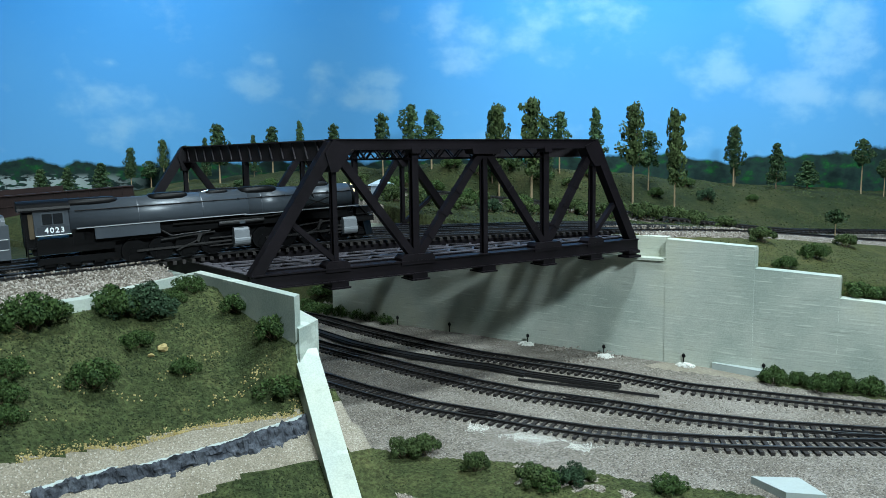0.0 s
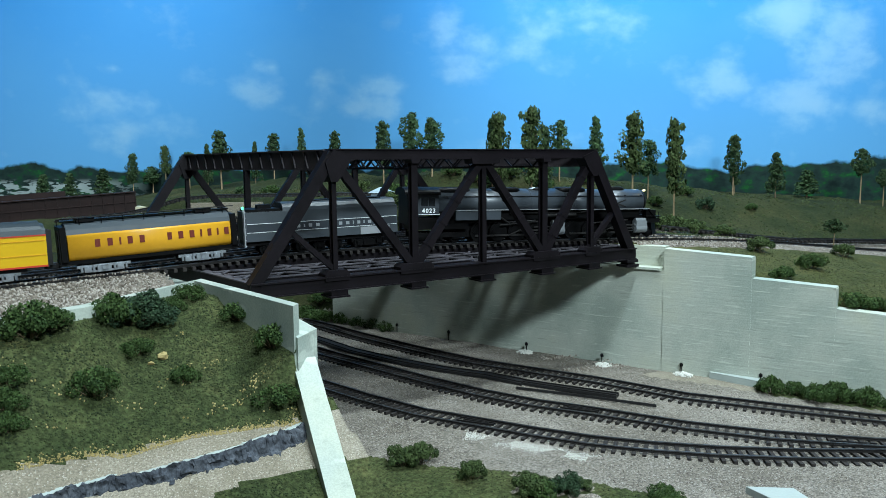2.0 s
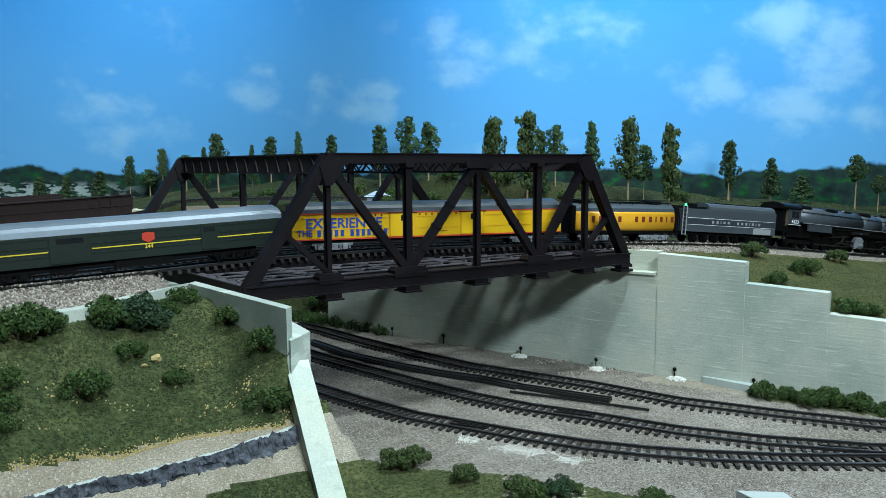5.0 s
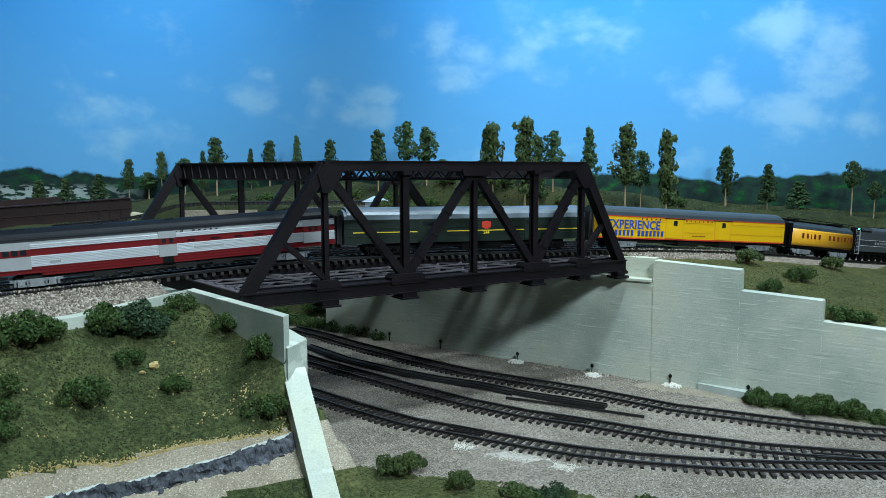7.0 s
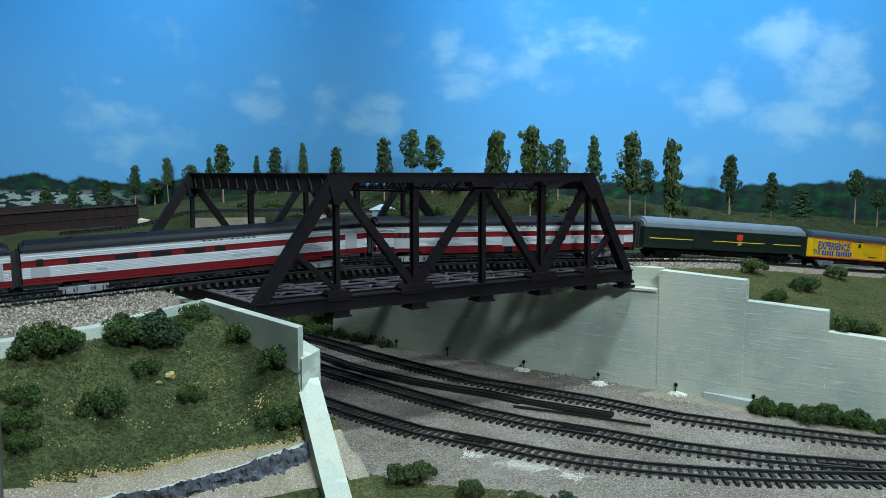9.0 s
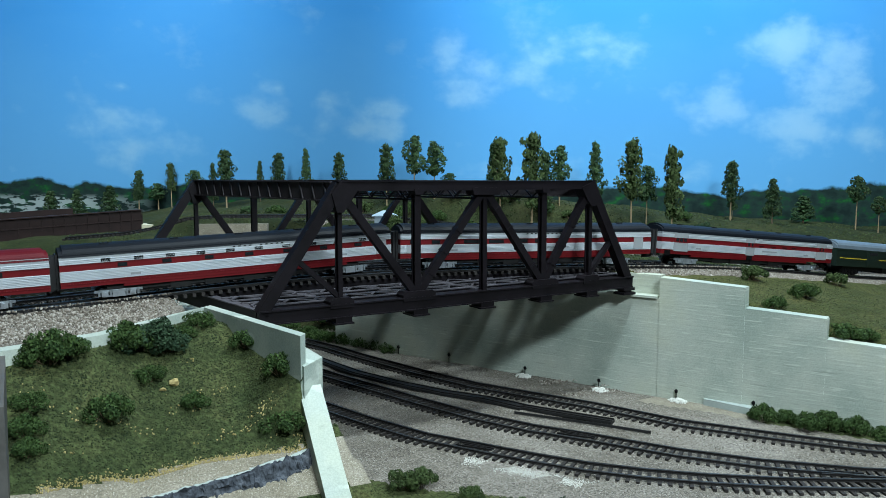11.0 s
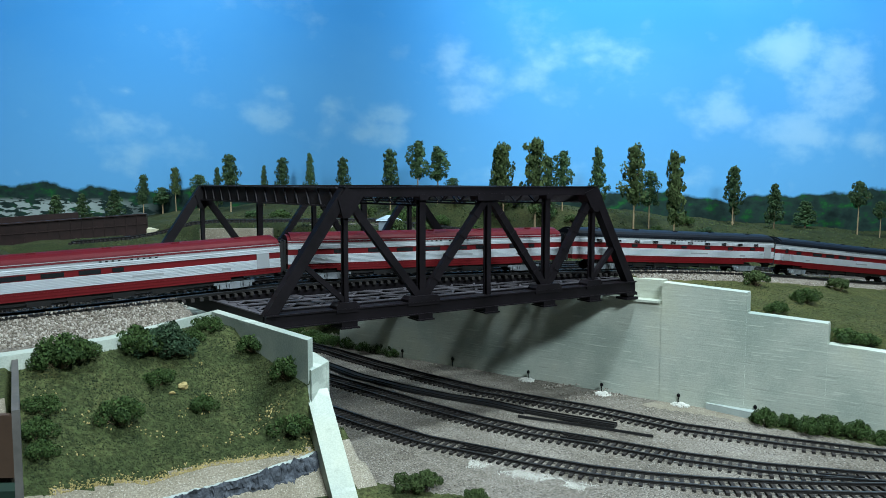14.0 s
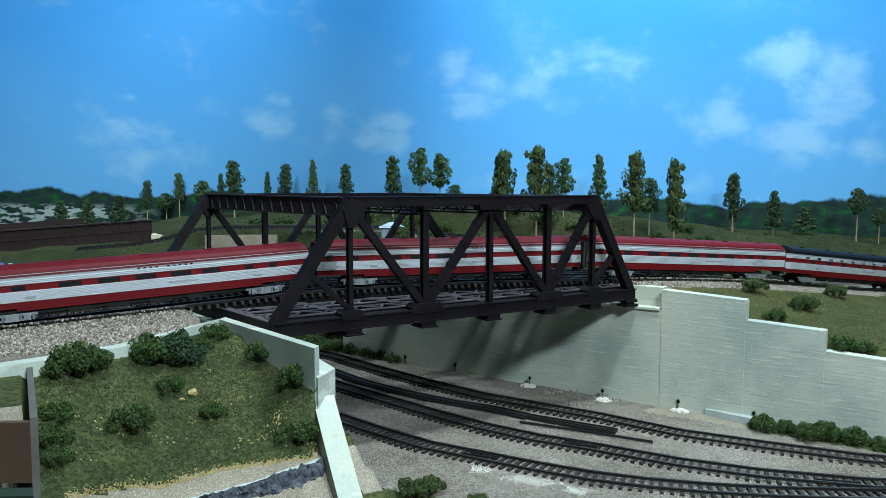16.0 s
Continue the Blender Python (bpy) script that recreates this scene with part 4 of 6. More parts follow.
def streamliner(label, roof, style):
    v = vehicle("passenger_car", 3.10, label, "railway car")
    h = 1.50
    half = 0.168
    und = Mesh().box((0, 0, 0.10), (2.3, 0.26, 0.05))
    for x in (-0.55, -0.25, 0.1, 0.42):
        und.box((x, 0, 0.085), (0.18, 0.28, 0.06))
    part("underframe", und, M["grime"], v)
    band(v, "skirt", -h, h, 0.135, 0.185, half, M["carred"])
    band(v, "skirt_edge", -1.02, 1.02, 0.112, 0.135, half - 0.004, M["carred"])
    part("skirt_rib", Mesh().box((0, -half, 0.165), (2 * h, 0.008, 0.005)).box((0, half, 0.165), (2 * h, 0.008, 0.005)), M["carred"], v)
    band(v, "fluted_panel", -h, h, 0.185, 0.272, half, M["carwhite"], 7, "bright silver fluted panel")
    band(v, "window_band", -h, h, 0.272, 0.326, half - 0.001, M["carred"])
    band(v, "fluted_strip", -h, h, 0.326, 0.366, half, M["carwhite"], 3, "bright silver fluted strip")
    band(v, "letter_board", -h, h, 0.366, 0.386, half - 0.002, M["cargrey"])
    car_roof(v, -h, h, half, 0.386, 0.482, roof)
    part("roof_stripe", Mesh().box((0, -half + 0.004, 0.405), (2 * h, 0.006, 0.006)), M["cargrey"] if roof is M["roofred"] else roof, v)
    if style == "baggage":
        plates(v, "door", [(-1.2, 0.22), (-0.05, 0.15), (1.28, 0.20)], 0.17, 0.385, half, M["cargrey"], 0.008)
        plates(v, "door_band", [(-1.2, 0.222), (-0.05, 0.152), (1.28, 0.202)], 0.272, 0.326, half, M["carred"], 0.009)
        plates(v, "window", [(-1.26, 0.045), (-1.20, 0.045), (-1.14, 0.045), (-0.08, 0.03), (-0.02, 0.03), (1.25, 0.03), (1.31, 0.03)], 0.285, 0.325, half, M["glass"], 0.011)
        plates(v, "louvre", [(0.15, 0.07), (0.36, 0.09), (0.57, 0.08), (0.75, 0.08)], 0.29, 0.30, half, M["black"], 0.006)
        plates(v, "step_well", [(-0.05, 0.09), (-1.40, 0.09)], 0.115, 0.18, half, M["black"], 0.005)
    elif style == "sleeper":
        plates(v, "window", [(-1.15 + 0.26 * k, 0.075) for k in range(10)], 0.33, 0.362, half, M["glass"], 0.006)
        plates(v, "window", [(-1.02 + 0.36 * k, 0.075) for k in range(7)], 0.284, 0.316, half, M["glass"], 0.006)
        plates(v, "door", [(1.39, 0.11)], 0.19, 0.326, half, M["cargrey"], 0.008)
    elif style == "coach":
        plates(v, "window", [(-1.0, 0.10), (-0.62, 0.17), (-0.32, 0.17), (-0.02, 0.17), (0.28, 0.17), (0.55, 0.16), (0.90, 0.07), (1.13, 0.07)], 0.281, 0.318, half, M["glass"], 0.006)
        plates(v, "door", [(-1.38, 0.13)], 0.19, 0.272, half, M["cargrey"], 0.008)
        plates(v, "door_window", [(-1.38, 0.05)], 0.285, 0.335, half, M["glass"], 0.008)
    else:
        plates(v, "window", [(-1.12, 0.09), (-0.72, 0.18), (-0.44, 0.17), (-0.16, 0.17), (0.06, 0.09)], 0.281, 0.318, half, M["glass"], 0.006)
        plates(v, "door", [(-1.37, 0.13)], 0.19, 0.272, half, M["cargrey"], 0.008)
        plates(v, "door_window", [(-1.37, 0.05)], 0.285, 0.335, half, M["glass"], 0.008)
        plates(v, "door", [(1.33, 0.12)], 0.19, 0.326, half, M["cargrey"], 0.008)
    plates(v, "grille", [(0.30, 0.26)], 0.222, 0.238, half, M["cargrey"], 0.007)
    plates(v, "battery_box", [(-0.92, 0.08), (0.98, 0.08)], 0.205, 0.222, half, M["cargrey"], 0.007)
    letter_bars(v, 0.12, 0.376, half + 0.001, [0.03] * 4 + [-0.03] + [0.03] * 5, 0.010, 0.02, M["black"])
    truck(v, -1.06, 2, 0.22, M["silver"]), truck(v, 1.06, 2, 0.22, M["silver"])
    ends(v, h, 0.12, 0.40)
    return v


def yellow_baggage():
    v = vehicle("baggage_car", 2.99, "bright yellow baggage car with blue lettering and grey roof", "railway car")
    h, half = 1.44, 0.165
    part("underframe", Mesh().box((0, 0, 0.10), (2.6, 0.24, 0.05)).box((-0.1, 0, 0.085), (0.3, 0.27, 0.07)).box((0.5, 0, 0.085), (0.22, 0.27, 0.07)), M["grime"], v)
    band(v, "body", -h, h, 0.125, 0.372, half, M["yellow"])
    band(v, "sill_stripe", -h, h, 0.122, 0.136, half + 0.003, M["redline"], 0, "red sill stripe")
    band(v, "roof_stripe", -h, h, 0.366, 0.376, half + 0.003, M["redline"], 0, "red stripe under the roof")
    car_roof(v, -h, h, half, 0.376, 0.478, M["roofgrey"], False)
    plates(v, "door", [(-0.355, 0.25), (0.395, 0.24)], 0.14, 0.365, half, M["yellow"], 0.007)
    plates(v, "door_window", [(-0.345, 0.055), (0.405, 0.055)], 0.29, 0.345, half, M["glass"], 0.010)
    plates(v, "seam", [(-0.225, 0.006), (-0.485, 0.006), (0.27, 0.006), (0.52, 0.006)], 0.14, 0.365, half, M["tankyellow"], 0.008)
    plates(v, "rib", [(0.02, 0.47), (0.98, 0.90), (-0.96, 0.93)], 0.328, 0.333, half, M["tankyellow"], 0.004)
    plates(v, "rib", [(0.02, 0.47), (0.98, 0.90), (-0.96, 0.93)], 0.215, 0.220, half, M["tankyellow"], 0.004)
    plates(v, "door_track", [(-0.355, 0.30), (0.395, 0.30)], 0.362, 0.372, half, M["black"], 0.009)
    flank_text(v, "EXPERIENCE", 0.135, -0.94, 0.278, half + 0.004, M["blue"], 1.0)
    letter_bars(v, -0.89, 0.188, half + 0.004, [0.045] * 5 + [-0.03] + [0.045] * 7, 0.062, 0.011, M["blue"])
    flank_text(v, "THE", 0.085, -1.325, 0.188, half + 0.004, M["blue"], 0.95)
    letter_bars(v, -0.70, 0.350, half + 0.004, [0.022] * 5, 0.018, 0.043, M["brownletter"])
    letter_bars(v, 0.02, 0.350, half + 0.004, [0.022] * 7, 0.018, 0.043, M["brownletter"])
    letter_bars(v, 0.02, 0.178, half + 0.004, [0.016] * 10, 0.012, 0.005, M["brownletter"])
    truck(v, -1.05, 2, 0.24, M["silver"]), truck(v, 1.05, 2, 0.24, M["silver"])
    ends(v, h, 0.12, 0.40)


def green_baggage():
    v = vehicle("baggage_car", 2.81, "dark green baggage car with gold stripe and silver roof", "railway car")
    h, half = 1.345, 0.165
    part("underframe", Mesh().box((0, 0, 0.10), (2.2, 0.24, 0.05)).box((0.12, 0, 0.088), (0.45, 0.28, 0.075)).box((-0.5, 0, 0.09), (0.2, 0.24, 0.06)), M["black"], v)
    band(v, "body", -h, h, 0.125, 0.362, half, M["green"])
    for z in (0.342, 0.278, 0.20):
        part("belt_rail", Mesh().box((0, -half, z), (2 * h, 0.007, 0.006)).box((0, half, z), (2 * h, 0.007, 0.006)), M["green"], v)
    plates(v, "gold_stripe", [(-0.93, 0.66), (0.16, 0.88), (0.99, 0.52)], 0.232, 0.241, half, M["goldline"], 0.004)
    plates(v, "door", [(-0.44, 0.30), (0.67, 0.14)], 0.14, 0.352, half, M["green"], 0.009)
    plates(v, "door_window", [(-0.44, 0.20), (0.67, 0.10)], 0.295, 0.335, half, M["glass"], 0.011)
    m = Mesh()
    ring = [(-0.05, 0.325), (0.0, 0.335), (0.05, 0.325), (0.05, 0.27), (0.0, 0.245), (-0.05, 0.27)]
    m.hull([(0.16 + x, -half - 0.006, z) for x, z in ring], [(0.16 + x, -half + 0.002, z) for x, z in ring])
    part("emblem", m, M["redline"], v, "plain red shield emblem")
    flank_text(v, "244", 0.045, 0.16, 0.213, half + 0.004, M["goldline"])
    car_roof(v, -h, h, half, 0.362, 0.478, M["roofsilver"], False)
    truck(v, -0.92, 3, 0.27, M["black"]), truck(v, 0.92, 3, 0.27, M["black"])
    ends(v, h, 0.12, 0.40)


def water_tender():
    v = vehicle("water_tender", 1.54, "yellow tank water tender with grey top on silver trucks", "railway car")
    h, half = 0.715, 0.160
    part("frame", Mesh().box((0, 0, 0.12), (2 * h, 0.28, 0.03)).box((0, 0, 0.095), (0.9, 0.10, 0.05)), M["black"], v)
    side = [(-half * 0.86, 0.135), (half * 0.86, 0.135), (half, 0.17), (half * 1.02, 0.25), (half * 0.97, 0.325), (half * 0.93, 0.345), (-half * 0.93, 0.345), (-half * 0.97, 0.325), (-half * 1.02, 0.25), (-half, 0.17)]
    part("tank", Mesh().extrude(side, -h + 0.06, h - 0.06), M["tankyellow"], v, "glossy yellow tank side", True)
    top = [(half * 0.93, 0.345), (half * 0.86, 0.385), (half * 0.55, 0.425), (0, 0.438), (-half * 0.55, 0.425), (-half * 0.86, 0.385), (-half * 0.93, 0.345)]
    part("tank_top", Mesh().extrude(top, -h + 0.055, h - 0.055), M["roofgrey"], v, "grey tank top")
    for s in (-1, 1):
        part("end_frame", Mesh().box((s * (h - 0.03), 0, 0.27), (0.045, 0.33, 0.28)), M["black"], v)
        lad = Mesh()
        for k in range(6):
            lad.box((s * (h + 0.004), -half * 0.9, 0.11 + 0.05 * k), (0.012, 0.05, 0.008))
        lad.box((s * (h + 0.004), -half * 0.75, 0.24), (0.008, 0.008, 0.28)).box((s * (h + 0.004), -half * 1.05, 0.24), (0.008, 0.008, 0.28))
        part("ladder", lad, M["black"], v)
    part("walkway", Mesh().box((0, 0, 0.448), (2 * h - 0.06, 0.09, 0.012)), M["black"], v)
    for x in (-0.5, 0.45):
        part("hatch", Mesh().box((x, 0, 0.452), (0.14, 0.16, 0.03)), M["black"], v)
    rail = Mesh().rod((-h, -0.10, 0.475), (h, -0.10, 0.475), 0.005, n=5)
    for k in range(9):
        rail.rod((-h + 0.166 * k, -0.10, 0.42), (-h + 0.166 * k, -0.10, 0.475), 0.004, n=5)
    part("hand_rail", rail, M["black"], v)
    letter_bars(v, 0.0, 0.265, half * 1.02 + 0.001, [0.055, 0.055, 0.02, 0.055, 0.055, -0.09, 0.05, 0.055, 0.055, 0.02, 0.045, 0.02, 0.055], 0.062, 0.040, M["brownletter"])
    truck(v, -0.40, 3, 0.25, M["silver"]), truck(v, 0.40, 3, 0.25, M["silver"])
    part("coupler", Mesh().box((-h - 0.03, 0, 0.095), (0.1, 0.03, 0.03)).box((h + 0.03, 0, 0.095), (0.1, 0.03, 0.03)), M["grime"], v)


def coal_tender():
    v = vehicle("tender", 1.54, "two-tone grey steam tender with dark letter band", "tender")
    h, half = 0.735, 0.168
    part("frame", Mesh().box((0, 0, 0.115), (2 * h, 0.26, 0.04)), M["black"], v)
    band(v, "body", -h, h, 0.135, 0.40, half, M["tendergrey"])
    band(v, "name_band", -h + 0.01, h - 0.01, 0.218, 0.292, half + 0.002, M["tenderdark"], 0, "dark grey band with pale lines")
    plates(v, "line", [(0, 2 * h - 0.02)], 0.292, 0.296, half + 0.002, M["white"], 0.002)
    plates(v, "line", [(0, 2 * h - 0.02)], 0.214, 0.218, half + 0.002, M["white"], 0.002)
    plates(v, "step_box", [(0.5, 0.30)], 0.135, 0.205, half, M["cargrey"], 0.006)
    top = [(half, 0.40), (half * 0.97, 0.43), (half * 0.8, 0.462), (half * 0.5, 0.472), (-half * 0.5, 0.472), (-half * 0.8, 0.462), (-half * 0.97, 0.43), (-half, 0.40)]
    part("cowl", Mesh().extrude(top, -h + 0.34, h - 0.02), M["tendergrey"], v)
    part("coal", Mesh().box((0.2, 0, 0.472), (0.8, 0.17, 0.02)), M["black"], v, "black coal load")
    part("water_deck", Mesh().box((-h + 0.17, 0, 0.41), (0.30, 0.30, 0.03)).box((-h + 0.2, 0, 0.44), (0.12, 0.1, 0.04)), M["black"], v)
    lad = Mesh()
    for k in range(7):
        lad.box((-h - 0.005, -half * 0.85, 0.1 + 0.05 * k), (0.014, 0.06, 0.008))
    lad.box((-h - 0.01, -half * 0.68, 0.26), (0.01, 0.008, 0.34)).box((-h - 0.01, -half, 0.26), (0.01, 0.008, 0.34))
    part("ladder", lad, M["cargrey"], v)
    part("marker_lamp", Mesh().box((-h - 0.02, -half * 0.9, 0.44), (0.02, 0.018, 0.024)), M["lampgreen"], v, "glowing green marker lamp")
    letter_bars(v, 0.0, 0.255, half + 0.003, [0.045, 0.045, 0.016, 0.045, 0.045, -0.06, 0.04, 0.045, 0.045, 0.016, 0.04, 0.016, 0.045], 0.030, 0.026, M["cargrey"])
    for k in range(5):
        w = Mesh()
        for s in (-1, 1):
            disc(w, -0.55 + 0.17 * k, s * 0.075, s * 0.105, 0.055, 0.055, 16)
            w.box((-0.55 + 0.17 * k, s * 0.118, 0.06), (0.06, 0.02, 0.05))
        part("wheelset", w, M["black"], v)
    truck(v, 0.45, 2, 0.2, M["black"])


def lozenge(x, w, y, z0, z1, half):
    """A low casing with rounded ends and a domed top."""
    n, m = 16, Mesh()
    ring = []
    for k in range(n):
        a = 2 * math.pi * k / n
        c, d = math.cos(a), math.sin(a)
        ring.append((math.copysign(abs(c) ** 0.45, c) * w / 2, math.copysign(abs(d) ** 0.6, d) * half))
    rows = [[m.bm.verts.new((x + px * k, y + py * k, z)) for px, py in ring] for k, z in ((1.0, z0), (1.0, z0 + (z1 - z0) * 0.55), (0.93, z0 + (z1 - z0) * 0.85), (0.75, z1))]
    for lo, hi in zip(rows, rows[1:]):
        for k in range(n):
            m.bm.faces.new((lo[k], lo[(k + 1) % n], hi[(k + 1) % n], hi[k]))
    m.bm.faces.new(rows[0][::-1]), m.bm.faces.new(rows[-1])
    return m


def steam_locomotive():
    v = vehicle("steam_locomotive", 3.11, "large articulated steam locomotive with grey boiler and black running gear", "locomotive")
    zc, r = 0.392, 0.148
    boiler = Mesh()
    boiler.rod((-1.14, 0, zc), (0.30, 0, zc), r * 1.03, r * 1.03, n=32)
    boiler.rod((0.30, 0, zc), (0.78, 0, zc), r * 1.03, r * 0.96, n=32)
    boiler.rod((0.78, 0, zc), (1.30, 0, zc), r * 0.96, r * 0.95, n=32)
    part("boiler", boiler, M["locogrey"], v, "grey metallic boiler", True)
    for x in (-0.62, -0.10, 0.42, 0.80):
        part("boiler_band", Mesh().rod((x - 0.004, 0, zc), (x + 0.004, 0, zc), r * (1.036 if x < 0.3 else 1.018 if x < 0.6 else 0.968), n=32), M["locogrey"], v)
    smoke = Mesh().rod((1.302, 0, zc), (1.335, 0, zc), r * 0.94, r * 0.86, n=32).rod((1.335, 0, zc), (1.350, 0, zc), r * 0.62, r * 0.5, n=24)
    part("smokebox_front", smoke, M["black"], v, "black smokebox front", True)
    part("firebox", Mesh().box((-0.80, 0, 0.275), (0.66, 0.27, 0.15)), M["black"], v)
    for s in (-1, 1):
        part("air_tank", Mesh().box((-0.72, s * 0.168, 0.275), (0.50, 0.03, 0.085)).box((-0.72, s * 0.160, 0.322), (0.50, 0.04, 0.012)), M["locogrey"], v, "grey side panel")
    # cab
    cab = part("cab", Mesh().box((-1.27, 0, 0.400), (0.25, 0.335, 0.215)), M["locogrey"], v)
    plates(v, "cab_window_frame", [(-1.262, 0.165)], 0.372, 0.470, 0.168, M["tendergrey"], 0.003, cab)
    plates(v, "cab_window", [(-1.300, 0.070), (-1.224, 0.070)], 0.380, 0.462, 0.168, M["glass"], 0.005, cab)
    plates(v, "number_panel", [(-1.262, 0.23)], 0.302, 0.360, 0.168, M["tenderdark"], 0.003, cab)
    plates(v, "cab_line", [(-1.262, 0.25)], 0.292, 0.297, 0.168, M["white"], 0.004, cab)
    flank_text(v, "4023", 0.060, -1.255, 0.331, 0.1725, M["white"], 1.25, "number")
    part("cab_roof", Mesh().extrude(roof_outline(0.178, 0.485, 0.566), -1.50, -1.13), M["black"], v)
    plates(v, "rain_strip", [(-1.31, 0.36)], 0.486, 0.498, 0.172, M["black"], 0.007)
    part("cab_doorway", Mesh().box((-1.43, 0, 0.345), (0.08, 0.30, 0.29)), M["black"], v)
    part("cab_curtain", Mesh().box((-1.415, -0.158, 0.37), (0.035, 0.012, 0.19)), M["canvas"], v, "brown cab curtain")
    for s in (-1, 1):
        st = Mesh().box((-1.42, s * 0.155, 0.20), (0.07, 0.02, 0.012)).box((-1.42, s * 0.155, 0.13), (0.07, 0.02, 0.012))
        st.box((-1.385, s * 0.155, 0.20), (0.010, 0.02, 0.18)).box((-1.455, s * 0.155, 0.20), (0.010, 0.02, 0.18))
        part("cab_steps", st, M["black"], v)
    # boiler-top casings and domes
    for x, w in ((-0.98, 0.46), (-0.36, 0.34), (0.42, 0.36)):
        part("sand_dome", lozenge(x, w, 0, zc + r * 0.70, zc + r + 0.020, 0.100), M["black"], v, "black sand box", True)
    part("steam_dome", lozenge(0.05, 0.22, 0, zc + r * 0.8, zc + r + 0.016, 0.075), M["black"], v, "", True)
    part("whistle", Mesh().rod((-0.08, -0.05, zc + r), (-0.02, -0.05, zc + r + 0.012), 0.010, n=6), M["silver"], v, "bright whistle")
    part("chimney", lozenge(0.98, 0.26, 0, zc + r * 0.7, zc + r + 0.022, 0.055), M["black"], v, "", True)
    for s in (-1, 1):
        rail = Mesh().rod((-1.10, s * 0.142, 0.470), (1.30, s * 0.130, 0.462), 0.0045, n=5)
        for k in range(12):
            rail.box((-1.05 + 0.21 * k, s * 0.137, 0.467), (0.010, 0.018, 0.012))
        part("hand_rail", rail, M["black"], v)
        part("running_board", Mesh().box((-0.42, s * 0.140, 0.330), (1.36, 0.09, 0.012)).box((0.80, s * 0.140, 0.322), (1.10, 0.09, 0.012)).box((1.42, s * 0.13, 0.235), (0.20, 0.06, 0.010)), M["black"], v)
        part("board_edge", Mesh().box((-0.42, s * 0.1865, 0.331), (1.36, 0.003, 0.008)).box((0.80, s * 0.1865, 0.323), (1.10, 0.003, 0.007)), M["cargrey"], v, "thin pale edge line")
        # black sheet standing in for the shadow on the lower boiler under the board
        part("boiler_shade_sheet", Mesh().box((0.10, s * 0.125, 0.275), (2.30, 0.02, 0.10)), M["black"], v)
        pipes = Mesh().rod((-0.36, s * 0.165, 0.295), (0.50, s * 0.165, 0.295), 0.007, n=6).rod((0.50, s * 0.165, 0.295), (0.66, s * 0.165, 0.315), 0.007, n=6)
        pipes.rod((-0.46, s * 0.150, 0.255), (-0.38, s * 0.155, 0.20), 0.008, n=6).rod((-0.38, s * 0.155, 0.20), (-0.05, s * 0.155, 0.215), 0.006, n=6)
        pipes.rod((0.02, s * 0.16, 0.265), (0.42, s * 0.16, 0.27), 0.020, n=10).rod((0.95, s * 0.125, 0.36), (0.90, s * 0.138, 0.46), 0.006, n=6)
        pipes.beam((0.84, s * 0.140, 0.345), (1.06, s * 0.138, 0.42), 0.006, 0.012).beam((0.84, s * 0.140, 0.42), (1.06, s * 0.138, 0.345), 0.006, 0.012)
        part("pipework", pipes, M["grime"], v)
        part("builder_plate", Mesh().box((0.22, s * 0.178, 0.262), (0.05, 0.003, 0.026)), M["tendergrey"], v)
        for x in (0.215, 1.255):
            cyl = Mesh().rod((x - 0.075, s * 0.140, 0.105), (x + 0.065, s * 0.140, 0.105), 0.050, n=18).box((x - 0.005, s * 0.142, 0.145), (0.135, 0.085, 0.085)).rod((x - 0.07, s * 0.142, 0.190), (x + 0.06, s * 0.142, 0.190), 0.030, n=14)
            part("cylinder", cyl, M["cylgrey"], v, "grey cylinder block")
            part("cylinder_head", Mesh().rod((x + 0.065, s * 0.140, 0.105), (x + 0.08, s * 0.140, 0.105), 0.042, n=16).rod((x + 0.06, s * 0.142, 0.190), (x + 0.075, s * 0.142, 0.190), 0.022, n=12), M["black"], v)
    part("main_frame", Mesh().box((-0.42, 0, 0.15), (1.3, 0.14, 0.20)).box((0.70, 0, 0.15), (1.4, 0.14, 0.20)), M["black"], v)
    pilot = Mesh()
    ring = [(1.42, -0.15), (1.535, -0.06), (1.535, 0.06), (1.42, 0.15)]
    pilot.hull([(x, y, 0.025) for x, y in ring], [(x - 0.025, y * 0.95, 0.165) for x, y in ring])
    pilot.box((1.41, 0, 0.19), (0.20, 0.30, 0.05)).box((1.40, -0.10, 0.255), (0.13, 0.07, 0.10)).box((1.40, 0.10, 0.255), (0.13, 0.07, 0.10))
    part("pilot", pilot, M["black"], v)
    steps = Mesh()
    for s in (-1, 1):
        steps.beam((1.36, s * 0.14, 0.32), (1.46, s * 0.14, 0.21), 0.03, 0.010).rod((1.50, s * 0.14, 0.19), (1.50, s * 0.14, 0.28), 0.005, n=5)
    part("front_steps", steps, M["black"], v)
    part("headlight", Mesh().rod((1.34, 0, 0.455), (1.385, 0, 0.455), 0.020, n=12), M["lampwhite"], v, "lit warm headlight")
    for y in (-0.085, 0.085):
        part("class_lamp", Mesh().rod((1.32, y, 0.522), (1.345, y, 0.522), 0.011, n=8), M["lampwhite"], v, "lit class lamp")
    part("bell", Mesh().rod((1.345, 0, 0.50), (1.375, 0, 0.50), 0.024, 0.016, n=12), M["rail"], v)
    rd = 0.099
